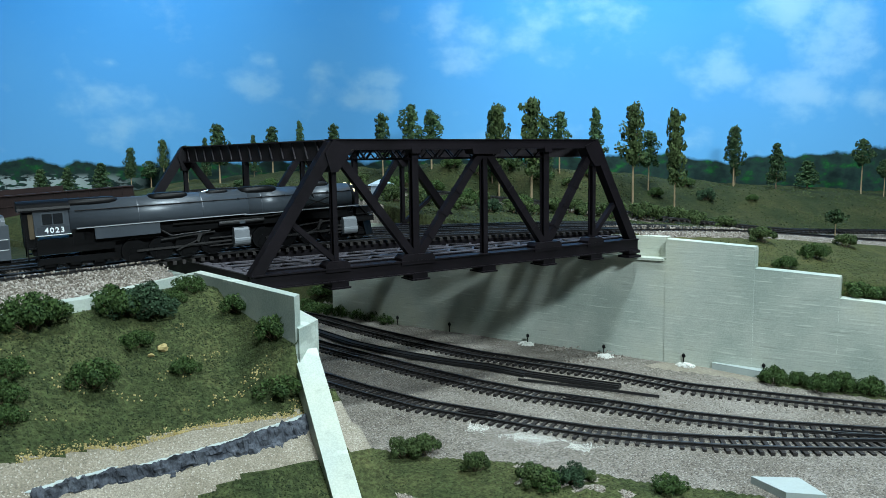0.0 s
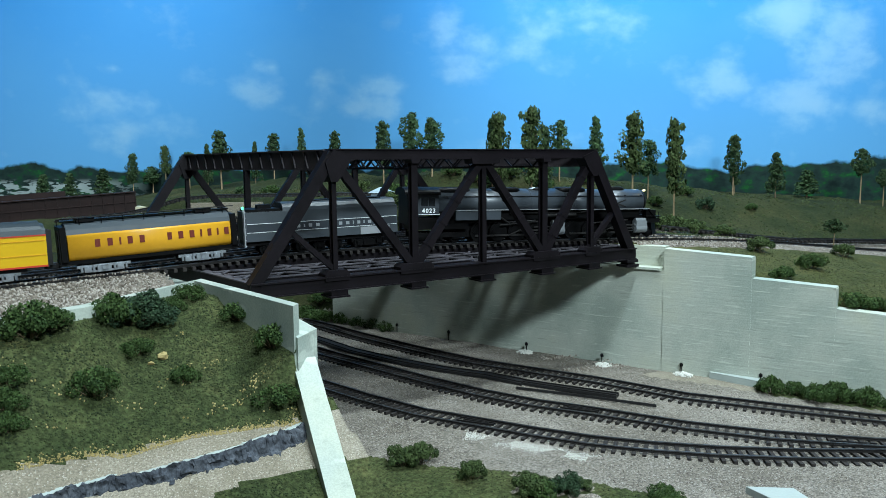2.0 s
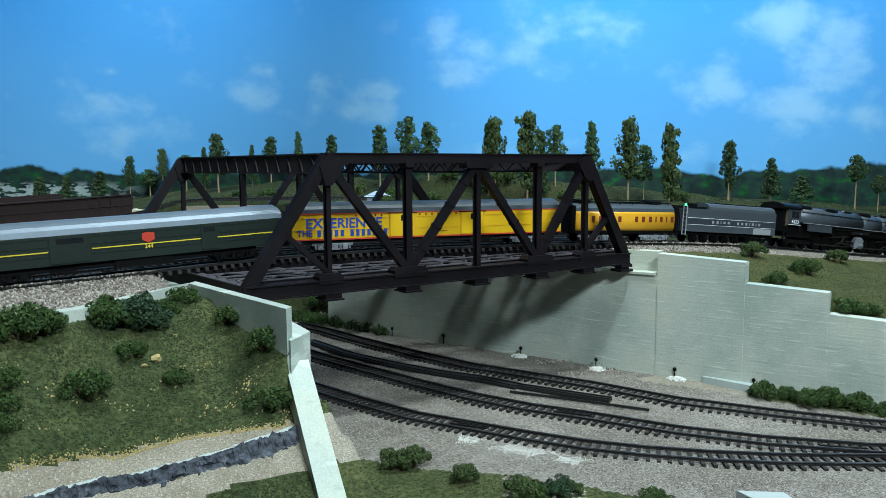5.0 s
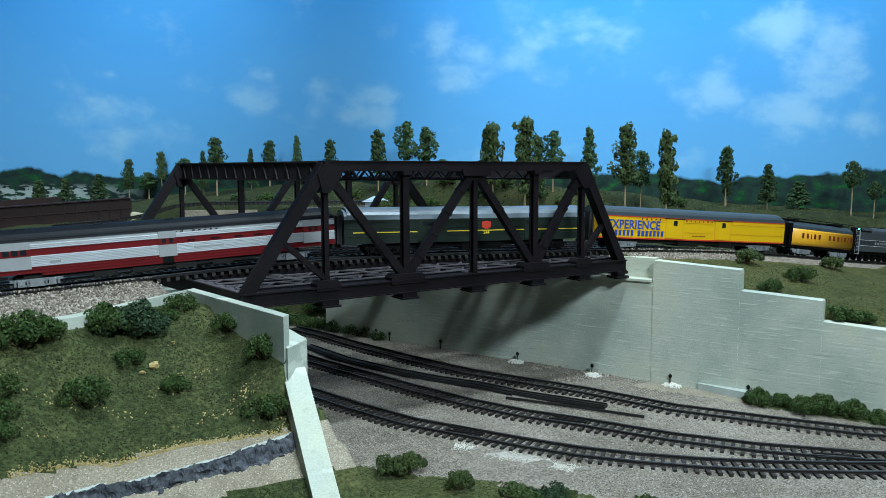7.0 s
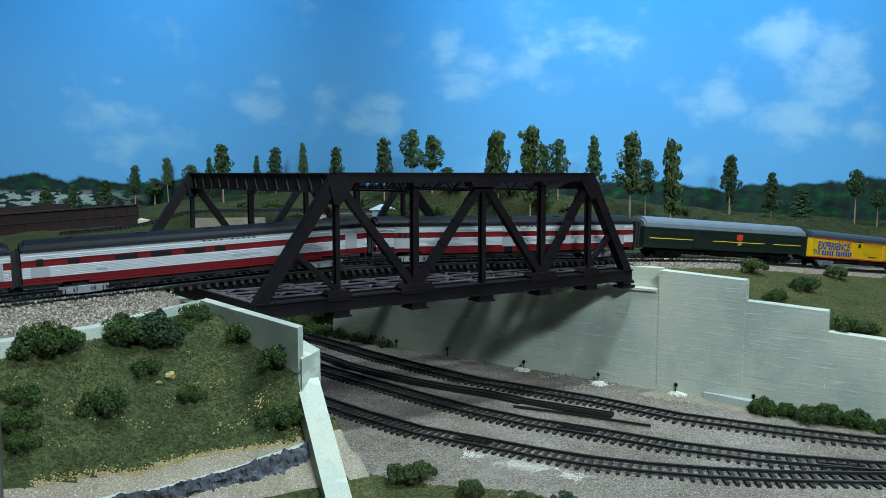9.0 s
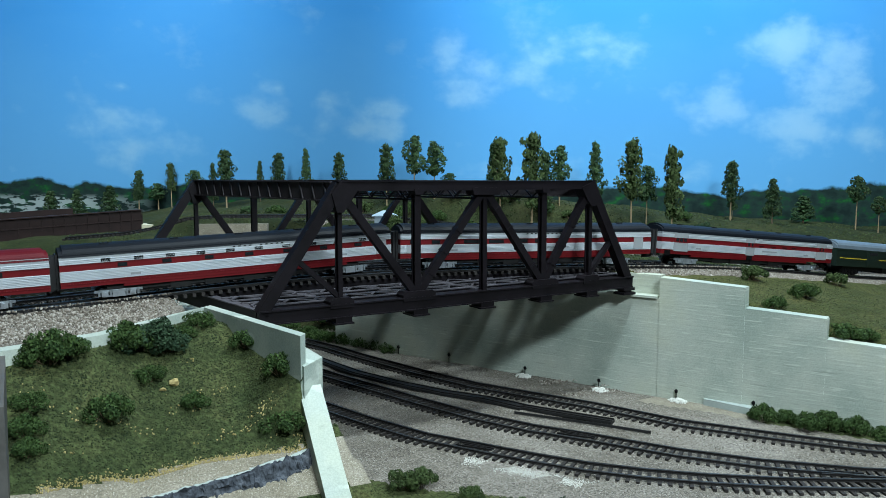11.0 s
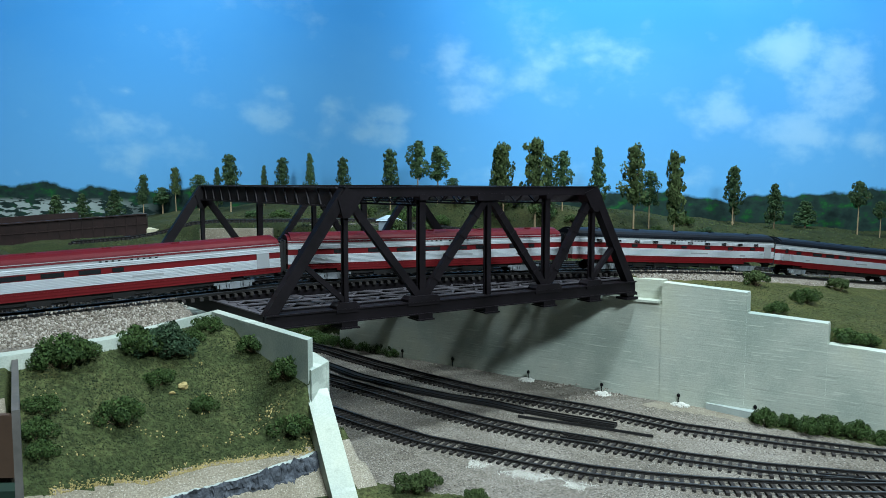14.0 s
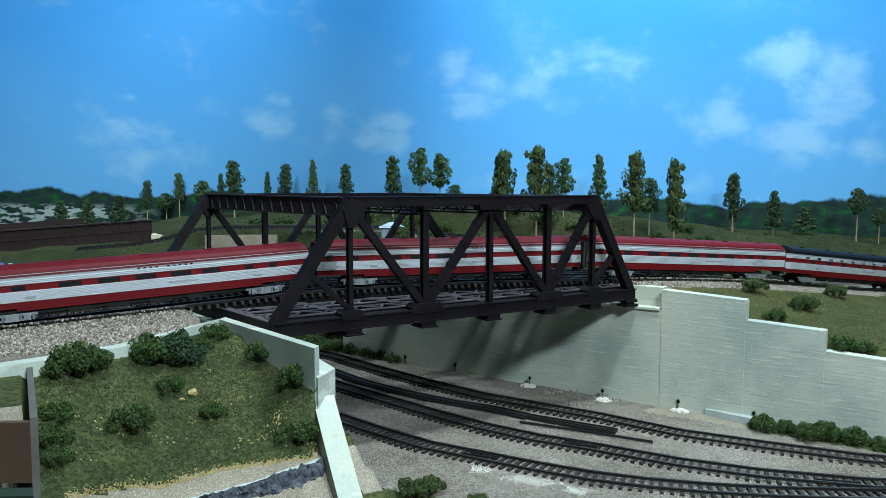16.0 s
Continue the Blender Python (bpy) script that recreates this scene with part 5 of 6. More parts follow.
    for group in ((-0.68, -0.465, -0.25, -0.035), (0.42, 0.635, 0.85, 1.065)):
        for x in group:
            w = Mesh()
            for s in (-1, 1):
                w.rod((0, s * 0.080, 0), (0, s * 0.108, 0), rd, n=24).rod((0, s * 0.108, 0), (0, s * 0.113, 0), 0.03, n=10)
                w.box((0, s * 0.112, -0.045), (0.09, 0.006, 0.05)).rod((0.045, s * 0.108, 0), (0.045, s * 0.128, 0), 0.012, n=8)
            w.rod((0, -0.1, 0), (0, 0.1, 0), 0.02, n=8)
            d = part("driving_wheel", w, M["black"], v)
            SPINNING.append((d, (x, rd), True))
        m = Mesh()
        for s in (-1, 1):
            m.box(((group[0] + group[3]) / 2, s * 0.126, rd), (group[3] - group[0] + 0.05, 0.010, 0.018))
        rod = part("coupling_rod", m, M["rodsteel"], v, "dull steel coupling rod")
        SPINNING.append((rod, (0, 0), False))
        for s in (-1, 1):
            gear = Mesh()
            gear.box((group[3] + 0.08, s * 0.140, rd + 0.045), (0.22, 0.012, 0.012)).box((group[3] + 0.08, s * 0.140, rd - 0.02), (0.22, 0.012, 0.010))
            gear.beam((group[2], s * 0.145, rd + 0.01), (group[3] + 0.16, s * 0.145, rd + 0.012), 0.010, 0.014).beam((group[1], s * 0.15, rd + 0.075), (group[3] + 0.02, s * 0.15, rd + 0.105), 0.010, 0.010)
            gear.beam((group[2] + 0.08, s * 0.15, rd + 0.03), (group[2] + 0.12, s * 0.15, rd + 0.12), 0.012, 0.026).beam((group[2] - 0.10, s * 0.148, rd - 0.03), (group[2] + 0.10, s * 0.148, rd + 0.05), 0.008, 0.010)
            part("valve_gear", gear, M["rodsteel"], v, "dull steel valve gear")
    for x in (-0.95, -1.13, -1.31, 1.20, 1.38):
        w = Mesh()
        for s in (-1, 1):
            disc(w, x, s * 0.08, s * 0.105, 0.055, 0.055, 16)
            w.box((x, s * 0.12, 0.06), (0.07, 0.02, 0.04))
        part("small_wheelset", w, M["black"], v)
    part("trailing_frame", Mesh().box((-1.12, -0.125, 0.085), (0.56, 0.02, 0.05)).box((-1.12, 0.125, 0.085), (0.56, 0.02, 0.05)).box((-1.12, 0, 0.20), (0.60, 0.26, 0.12)), M["black"], v)


def glow(name, colour, strength):
    m, nt, b = shader(name, 0.4)
    b.inputs["Base Color"].default_value = (*colour, 1)
    b.inputs["Emission Color"].default_value = (*colour, 1)
    b.inputs["Emission Strength"].default_value = strength
    return m


M["lampwhite"], M["lampgreen"] = glow("lamp_warm", (1.0, 0.85, 0.5), 1.2), glow("lamp_green", (0.1, 1.0, 0.4), 2.0)
M["canvas"] = painted("brown_canvas", (0.06, 0.045, 0.025), 0.85, 0, 0.2, 60)
M["cream"] = painted("cream_canvas", (0.50, 0.47, 0.34), 0.8, 0, 0.15, 60)
M["cylgrey"] = painted("cylinder_grey", (0.16, 0.175, 0.19), 0.5, 0.0, 0.15, 80, 0.05)
M["rodsteel"] = painted("rod_steel", (0.022, 0.021, 0.021), 0.45, 0.2, 0.3, 100, 0.05)
steam_locomotive()
coal_tender()
water_tender()
yellow_baggage()
green_baggage()
streamliner("red and silver fluted baggage car with black roof", M["roofblack"], "baggage")
streamliner("red and silver fluted lounge car with black roof", M["roofblack"], "lounge")
streamliner("red and silver fluted sleeping car with black roof", M["roofblack"], "sleeper")
streamliner("red and silver fluted coach with dark red roof", M["roofred"], "coach")
streamliner("red and silver fluted lounge car with dark red roof", M["roofred"], "lounge")
for _ in range(3):
    streamliner("red and silver fluted coach with dark red roof", M["roofred"], "coach")


def ride(s, length):
    """The pose of a vehicle whose middle is at s: both trucks on the line."""
    a, b = on_line(s - length * 0.33), on_line(s + length * 0.33)
    d, mid = b - a, (a + b) / 2
    return Matrix.Translation(mid * U) @ d.to_track_quat("X", "Z").to_matrix().to_4x4()

# ---- plants ----
rng = random.Random(7)


def leaf_clump(m, c, r, count, size, flat=0.8):
    """A loose tuft of small leaf flakes round c."""
    for _ in range(count):
        d = Vector((rng.gauss(0, 1), rng.gauss(0, 1), rng.gauss(0, 1) * flat)).normalized() * r * rng.uniform(0.45, 1.0) ** 0.5
        p = Vector(c) + d
        n = (d.normalized() + Vector((rng.uniform(-1, 1), rng.uniform(-1, 1), rng.uniform(-0.6, 1)))).normalized()
        a = n.orthogonal().normalized()
        a.rotate(Matrix.Rotation(rng.uniform(0, 6.28), 3, n))
        b = n.cross(a)
        s = size * rng.uniform(0.6, 1.3)
        m.bm.faces.new([m.bm.verts.new(p + a * s * u + b * s * w) for u, w in ((-1, -0.5), (0.2, -0.8), (1, 0.2), (-0.1, 0.8))])


def tree_parts(style, leaf, bark):
    """Trunk, limbs and crown of a tree one unit high and about 0.3 wide."""
    trunk, crown = Mesh(), Mesh()
    lean = rng.uniform(-0.02, 0.02)
    trunk.rod((0, 0, -0.04), (lean, 0, 0.55), 0.016, 0.010, n=7).rod((lean, 0, 0.55), (lean * 1.5, 0.004, 0.97), 0.010, 0.003, n=6)
    low = {"pine": 0.34, "tall": 0.42, "fir": 0.15, "round": 0.55}[style]
    count = {"pine": 26, "tall": 24, "fir": 30, "round": 20}[style]
    for k in range(count):
        u = (k + rng.uniform(-0.3, 0.3)) / count
        z = low + (0.97 - low) * u
        if style == "fir":
            wide = 0.20 * (1 - u) + 0.025
        elif style == "round":
            wide = 0.20 * math.sin(math.pi * (0.15 + 0.8 * u))
        else:
            wide = 0.155 * math.sin(math.pi * (0.22 + 0.70 * u)) * rng.uniform(0.5, 1.4) + 0.012
        ang = k * 2.4 + rng.uniform(-0.4, 0.4)
        reach = wide * rng.uniform(0.45, 1.0)
        p = Vector((lean + math.cos(ang) * reach, math.sin(ang) * reach, z))
        trunk.rod((lean, 0, z - 0.03), p, 0.005, 0.002, n=4)
        leaf_clump(crown, p, 0.045 + wide * 0.20, 70, 0.019, 0.5)
        if rng.random() < 0.7:
            leaf_clump(crown, Vector((lean, 0, z)) + Vector((rng.uniform(-0.02, 0.02), rng.uniform(-0.02, 0.02), 0)), 0.05, 40, 0.018)
    return bare("trunk", trunk, bark), bare("crown", crown, leaf)


M["barkpale"] = painted("pale_bark", (0.26, 0.19, 0.11), 0.85, 0, 0.4, 90, 0.5, 0.001)
TREE_KINDS = [("pine", "leaf_dark"), ("pine", "leaf_olive"), ("tall", "leaf_olive"), ("tall", "leaf_fresh"), ("fir", "leaf_dark"), ("fir", "leaf_fresh"), ("round", "leaf_dark"), ("round", "leaf_fresh")]
TREE_DATA = [tree_parts(s, M[k], M["barkpale"] if s != "fir" else M["wood"]) for s, k in TREE_KINDS]
TREE_WORDS = ["dark slender model pine on the hill", "olive model pine with open crown", "tall olive tree with bare lower trunk", "tall fresh green tree with bare trunk", "dark conical fir at the foot of the backdrop", "grey-green conical fir on the hill", "small dark round-headed tree on the grass", "small bright green round-headed tree"]
# kind, place, height, width
TREES = [
    (0, 1.56, 16.31, 1.16, 0.35), (2, 2.32, 15.88, 1.2, 0.28), (3, 2.41, 13.46, 0.87, 0.34), (4, 2.56, 12.24, 1.04, 0.26), (0, 2.83, 12.13, 1.32, 0.46), (4, 3.48, 11.71, 0.96, 0.24), (0, 3.85, 11.52, 1.07, 0.36),
    (5, 4.13, 10.45, 1.11, 0.30), (0, 4.39, 9.23, 0.91, 0.29), (0, 4.58, 7.39, 1.17, 0.34), (3, 5.03, 7.15, 1.18, 0.36), (3, 5.2, 6.69, 1.04, 0.38), (1, 5.73, 5.35, 1.57, 0.36), (1, 5.77, 4.51, 1.71, 0.46), (0, 6.13, 4.62, 1.44, 0.28),
    (3, 6.77, 5.07, 1.04, 0.32), (5, 7.65, 5.16, 1.17, 0.38), (2, 7.43, 4.01, 1.63, 0.42), (3, 7.98, 4.22, 1.02, 0.30), (1, 7.71, 3.38, 1.73, 0.36), (0, 10.39, 4.47, 1.13, 0.35), (4, 10.78, 3.85, 0.85, 0.37), (6, 9.47, 1.82, 0.43, 0.31),
    (6, 12.23, 3.14, 1.02, 0.37), (6, 12.55, 2.9, 0.69, 0.29), (4, -0.6, 15.14, 0.85, 0.50), (4, -0.05, 14.83, 0.82, 0.42), (4, 0.65, 14.43, 0.84, 0.52), (3, 5.65, 6.93, 0.39, 0.27), (7, 10.5, 4.53, 0.35, 0.21), (5, 11.88, 3.98, 0.54, 0.5), (3, 2.09, 16.53, 0.74, 0.45), (5, 5.79, 5.65, 1.26, 0.34),
]


def tree(kind, x, y, tall, wide):
    t = thing("tree", (x, y, height(x, y)), TREE_WORDS[kind], "tree", "trees on the hill")
    k = wide / (0.36 if kind not in (4, 5, 6, 7) else 0.42)
    spin = rng.uniform(0, 360)
    for name, data in zip(("trunk", "crown"), TREE_DATA[kind]):
        ob = new(name, data)
        ob.parent = t
        ob.matrix_basis = pose(0, 0, 0, 0, 0, spin) @ Matrix.Diagonal((k, k, tall, 1))


for row in TREES:
    tree(*row)


def bush_data(leaf, seed):
    """A low bush of a dozen foam-like lumps of unequal size on a few stems."""
    stem, tuft = Mesh(), Mesh()
    for k in range(15):
        ang, reach = k * 2.4 + rng.uniform(-0.5, 0.5), 0.38 * math.sqrt((k + 0.3) / 15)
        top = 0.30 * (1 - reach * 1.3) + rng.uniform(-0.06, 0.12)
        p = Vector((math.cos(ang) * reach, math.sin(ang) * reach, max(0.06, top)))
        stem.rod((p.x * 0.2, p.y * 0.2, -0.05), p, 0.008, 0.004, n=4)
        leaf_clump(tuft, p, rng.uniform(0.10, 0.165), 210, 0.023, 0.85)
    return bare("stem", stem, M["wood"]), bare("foliage", tuft, M[leaf])


BUSH_DATA = [bush_data(k, i) for i, k in enumerate(("leaf_bush", "leaf_olive", "leaf_blue", "leaf_fresh", "straw"))]
BUSHES = {
"on the grassy spur": [(-1.38, -0.1, 0.32, 0), (-1.47, -0.12, 0.2, 0), (-1.27, -0.03, 0.28, 0), (-0.75, 0.23, 0.38, 2), (-0.88, 0.15, 0.3, 0), (-0.6, 0.24, 0.31, 2), (-0.68, 0.34, 0.34, 2), (-0.31, 0.50, 0.22, 0), (-0.05, 0.14, 0.25, 0), (-0.78, -0.03, 0.22, 0), (-1.08, -0.46, 0.27, 0), (-0.53, -0.31, 0.18, 0), (0.03, -0.40, 0.24, 0), (-0.03, -0.62, 0.29, 0), (-1.5, -0.43, 0.2, 0), (-1.53, -0.60, 0.2, 0), (-1.52, -0.72, 0.17, 0), (-0.45, 0.36, 0.16, 0)],
    "on the grass above the wall": [(6.06, 0.50, 0.31, 1), (7.58, 0.45, 0.28, 1), (5.29, -0.37, 0.23, 0), (6.12, -0.11, 0.30, 0), (5.52, -0.97, 0.34, 0), (5.66, -1.11, 0.27, 0), (5.46, -1.13, 0.22, 0), (7.75, 2.77, 0.26, 1), (7.89, 2.57, 0.36, 1)],
    "at the foot of the wall": [(4.86, -0.62, 0.27, 0), (5.02, -0.76, 0.21, 0), (4.98, -1.02, 0.26, 0), (5.16, -1.11, 0.28, 0), (5.28, -1.32, 0.26, 0), (5.36, -1.55, 0.24, 0), (4.84, -0.52, 0.12, 0)],
    "in the grass beside the yard": [(0.99, -0.36, 0.25, 1), (1.13, -0.41, 0.25, 1), (1.31, -0.84, 0.21, 1), (1.54, -1.22, 0.27, 1), (1.57, -1.31, 0.23, 0), (1.74, -1.36, 0.23, 2), (2.21, -1.81, 0.23, 0), (1.86, -1.38, 0.15, 1)],
    "on the bank under the bridge": [(2.29, 5.45, 0.33, 0), (2.41, 5.2, 0.3, 0), (2.55, 4.9, 0.32, 0), (2.69, 4.61, 0.29, 0), (2.78, 4.41, 0.31, 0), (2.89, 4.19, 0.31, 0), (2.96, 3.95, 0.3, 0), (2.46, 5.08, 0.29, 0), (2.64, 4.69, 0.32, 0), (2.35, 5.29, 0.25, 0), (2.2, 5.9, 0.35, 0), (2.6, 5.5, 0.35, 0), (2.9, 4.8, 0.3, 0)],
    "between the tracks": [(3.3, 4.4, 0.3, 1), (3.7, 4.2, 0.34, 1), (4.0, 4.05, 0.3, 0), (4.12, 3.9, 0.34, 1), (4.45, 3.7, 0.35, 2), (4.83, 3.6, 0.4, 1), (5.09, 3.5, 0.32, 1), (5.58, 3.64, 0.41, 1), (5.95, 3.76, 0.34, 1), (6.08, 3.54, 0.39, 1), (6.36, 3.29, 0.42, 1), (7.02, 3.45, 0.32, 1), (6.82, 3.12, 0.45, 1), (7.26, 3.05, 0.44, 1), (7.5, 2.8, 0.4, 1), (3.1, 4.9, 0.28, 4), (3.49, 4.91, 0.33, 1), (4.01, 5.0, 0.34, 1), (5.06, 4.9, 0.34, 1), (5.4, 4.3, 0.34, 0), (4.6, 4.5, 0.34, 0), (2.85, 5.1, 0.36, 4)],
    "on the hillside": [(4.78, 6.84, 0.4, 0), (5.4, 6.32, 0.35, 0), (5.72, 5.91, 0.35, 1), (6.18, 5.72, 0.35, 0), (4.46, 6.87, 0.36, 0), (6.46, 5.12, 0.38, 0), (6.77, 4.77, 0.28, 1), (7.99, 4.05, 0.24, 0), (8.89, 3.78, 0.32, 2), (9.75, 3.55, 0.2, 0), (8.87, 4.2, 0.24, 0), (3.43, 7.75, 0.3, 0), (3.0, 9.0, 0.38, 0), (2.47, 9.01, 0.32, 3), (1.72, 7.34, 0.37, 0), (1.63, 8.95, 0.51, 0), (2.51, 6.31, 0.35, 0), (5.0, 6.2, 0.3, 0), (4.2, 7.6, 0.36, 1), (6.0, 6.4, 0.3, 0), (7.2, 4.9, 0.25, 0)],
}
BUSH_WORDS = ["dark green model bush", "olive green model bush", "blue-green model bush", "light green model bush", "dry straw-coloured bush"]
for where, rows in BUSHES.items():
    for x, y, w, kind in rows:
        b = thing("bush", (x, y, height(x, y)), BUSH_WORDS[kind] + " " + where, "bush", "bushes " + where)
        spin, flat = rng.uniform(0, 360), rng.uniform(0.75, 1.15)
        for name, data in zip(("stem", "foliage"), BUSH_DATA[kind]):
            ob = new(name, data)
            ob.parent = b
            ob.matrix_basis = pose(0, 0, 0, 0, 0, spin) @ Matrix.Diagonal((w * 1.2, w * 1.2, w * flat * 1.3, 1))


# ---- ground details ----


def rubble():
    """Loose stones on ballast, dirt and yard: small faceted chips."""
    shapes = []
    for s in range(4):
        m = Mesh()
        m.blob((0, 0, 0), 1.0, (1, rng.uniform(0.6, 0.9), rng.uniform(0.5, 0.8)), s, 0, 0.4)
        shapes.append(([tuple(v.co) for v in m.bm.verts], [[v.index for v in f.verts] for f in m.bm.faces]) if not m.bm.verts.index_update() else None)
        m.bm.free()

    def scatter(name, label, mat, spots):
        verts, faces = [], []
        for x, y, z, r in spots:
            vs, fs = shapes[rng.randrange(4)]
            q = Euler((rng.uniform(0, 3), rng.uniform(0, 3), rng.uniform(0, 6))).to_matrix()
            base = len(verts)
            verts += [tuple((Vector((x, y, z)) + q @ Vector(v) * r) * U) for v in vs]
            faces += [[i + base for i in f] for f in fs]
        data = bpy.data.meshes.new(name)
        data.from_pydata(verts, [], faces)
        data.materials.append(mat)
        tagged(new(name, data), label, "stones", kind="stuff")

    m, nt, b = shader("stone_chips", 0.9, 0, 0.2)
    g = nt.nodes.new("ShaderNodeNewGeometry")
    nt.links.new(ramp(nt, g.outputs["Random Per Island"], [(0, (0.09, 0.075, 0.06)), (0.5, (0.22, 0.19, 0.16)), (1, (0.42, 0.39, 0.35))]), b.inputs["Base Color"])
    white = painted("white_gravel", (0.62, 0.62, 0.58), 0.9, 0, 0.15, 80)
    spots = []
    for _ in range(5200):
        s = rng.uniform(-3.2, 6.5)
        p, q = on_line(s), on_line(s + 0.05)
        if -0.3 < p.x < 3.7:
            continue
        d = (q - p).normalized()
        o = rng.choice((-1, 1)) * rng.uniform(0.13, 0.36)
        x, y = p.x - d.y * o, p.y + d.x * o
        spots.append((x, y, height(x, y) + 0.006 + (0.03 if abs(o) < 0.2 else 0), rng.uniform(0.007, 0.014)))
    for _ in range(9000):
        s = rng.uniform(-3.4, 0.4)
        p = on_line(s)
        x, y = p.x, p.y - rng.uniform(0.15, 1.15)
        if x > table(y, EDGE) - 0.15 or cover(x, y, 1.2) != 3:
            continue
        spots.append((x, y, height(x, y) + 0.004, rng.uniform(0.007, 0.017)))
    scatter("ballast_stones", "grey-brown ballast chips along the main line", m, spots)
    spots = []
    while len(spots) < 8000:
        x, y = rng.uniform(0.3, 2.6), rng.uniform(-2.2, 0.6)
        if x < table(y, EDGE) + 0.25 or cover(x, y, 0) != 4:
            continue
        spots.append((x, y, height(x, y) + 0.002, rng.uniform(0.004, 0.009)))
    scatter("gravel", "pale gravel in the grass beside the yard", m, spots)
    spots = []
    while len(spots) < 6000:
        x, y = rng.uniform(0.8, 5.4), rng.uniform(-2.6, 3.5)
        if behind_wall(x, y) > -0.05 or cover(x, y, 0) != 5:
            continue
        spots.append((x, y, height(x, y) + 0.002, rng.uniform(0.003, 0.0085)))
    scatter("yard_stones", "loose cinders and chips between the yard tracks", m, spots)
    spots = []
    for _ in range(2600):
        u, o = rng.random(), rng.gauss(0, 0.045)
        x, y = 1.70 + 0.62 * u + 0.86 * o, -0.02 - 1.08 * u + 0.50 * o
        if noise.noise(Vector((x * 5, y * 5, 8))) > -0.12:
            spots.append((x, y, height(x, y) + 0.001, rng.uniform(0.002, 0.006)))
    scatter("plaster_dust", "white plaster crumbs beside the near yard track", white, spots)
    spots = []
    for cx, cy in ((3.78, 1.93), (4.18, 1.02), (4.62, 0.27)):
        for _ in range(160):
            a, r = rng.uniform(0, 6.28), rng.random() ** 0.7 * 0.11
            x, y = cx + math.cos(a) * r * 0.8, cy + math.sin(a) * r
            spots.append((x, y, height(x, y) + 0.02 * (1 - r / 0.11) + 0.004, rng.uniform(0.008, 0.016)))
    scatter("white_gravel", "small heaps of white gravel at the foot of the wall", white, spots)
    spots = []
    for _ in range(1300):
        x = rng.uniform(-1.5, 0.1)
        y = GRASS_EDGE(x) + abs(rng.gauss(0, 0.022)) - 0.015
        spots.append((x, y, height(x, y) + 0.001, rng.uniform(0.003, 0.008)))
    for _ in range(1900):
        x, y = rng.uniform(-1.55, 0.1), rng.uniform(-0.85, 0.4)
        if noise.noise(Vector((x * 3, y * 8, 3))) < 0.20 + 0.3 * max(0, y + 0.3) or cover(x, y, 0.8) != 0:
            continue
        spots.append((x, y, height(x, y) + 0.001, rng.uniform(0.004, 0.011)))
    scatter("straw_crumbs", "yellow turf crumbs along the edge of the grass", M["straw"], spots)


    spots = []
    while len(spots) < 15000:
        if rng.random() < 0.72:
            x, y = rng.uniform(-1.62, 0.12), rng.uniform(-1.5, 0.85)
        elif rng.random() < 0.6:
            x, y = rng.uniform(0.3, 2.6), rng.uniform(-2.2, 0.4)
        else:
            x, y = rng.uniform(4.8, 7.5), rng.uniform(-1.3, 0.6)
        z = height(x, y)
        if cover(x, y, z) not in (0, 2):
            continue
        spots.append((x, y, z, rng.uniform(0.003, 0.011)))
    while len(spots) < 24000:
        a, v = rng.uniform(-0.5, 0.62), rng.uniform(9.5, 15.5)
        x, y = plan(a, v)
        z = height(x, y)
        if v > table(a, HILL_ROWS) or z < 0.5 or cover(x, y, z) != 1 or noise.noise(Vector((x * 1.7, y * 1.7, 6))) < rng.uniform(-0.5, 0.3):
            continue
        spots.append((x, y, z, rng.uniform(0.008, 0.030)))
    scatter("turf_crumbs", "olive green foam turf crumbs on the grass", M["turfcrumb"], spots)


M["turfcrumb"] = leafage("turf_crumb", (0.012, 0.021, 0.008), (0.052, 0.068, 0.026))
rubble()


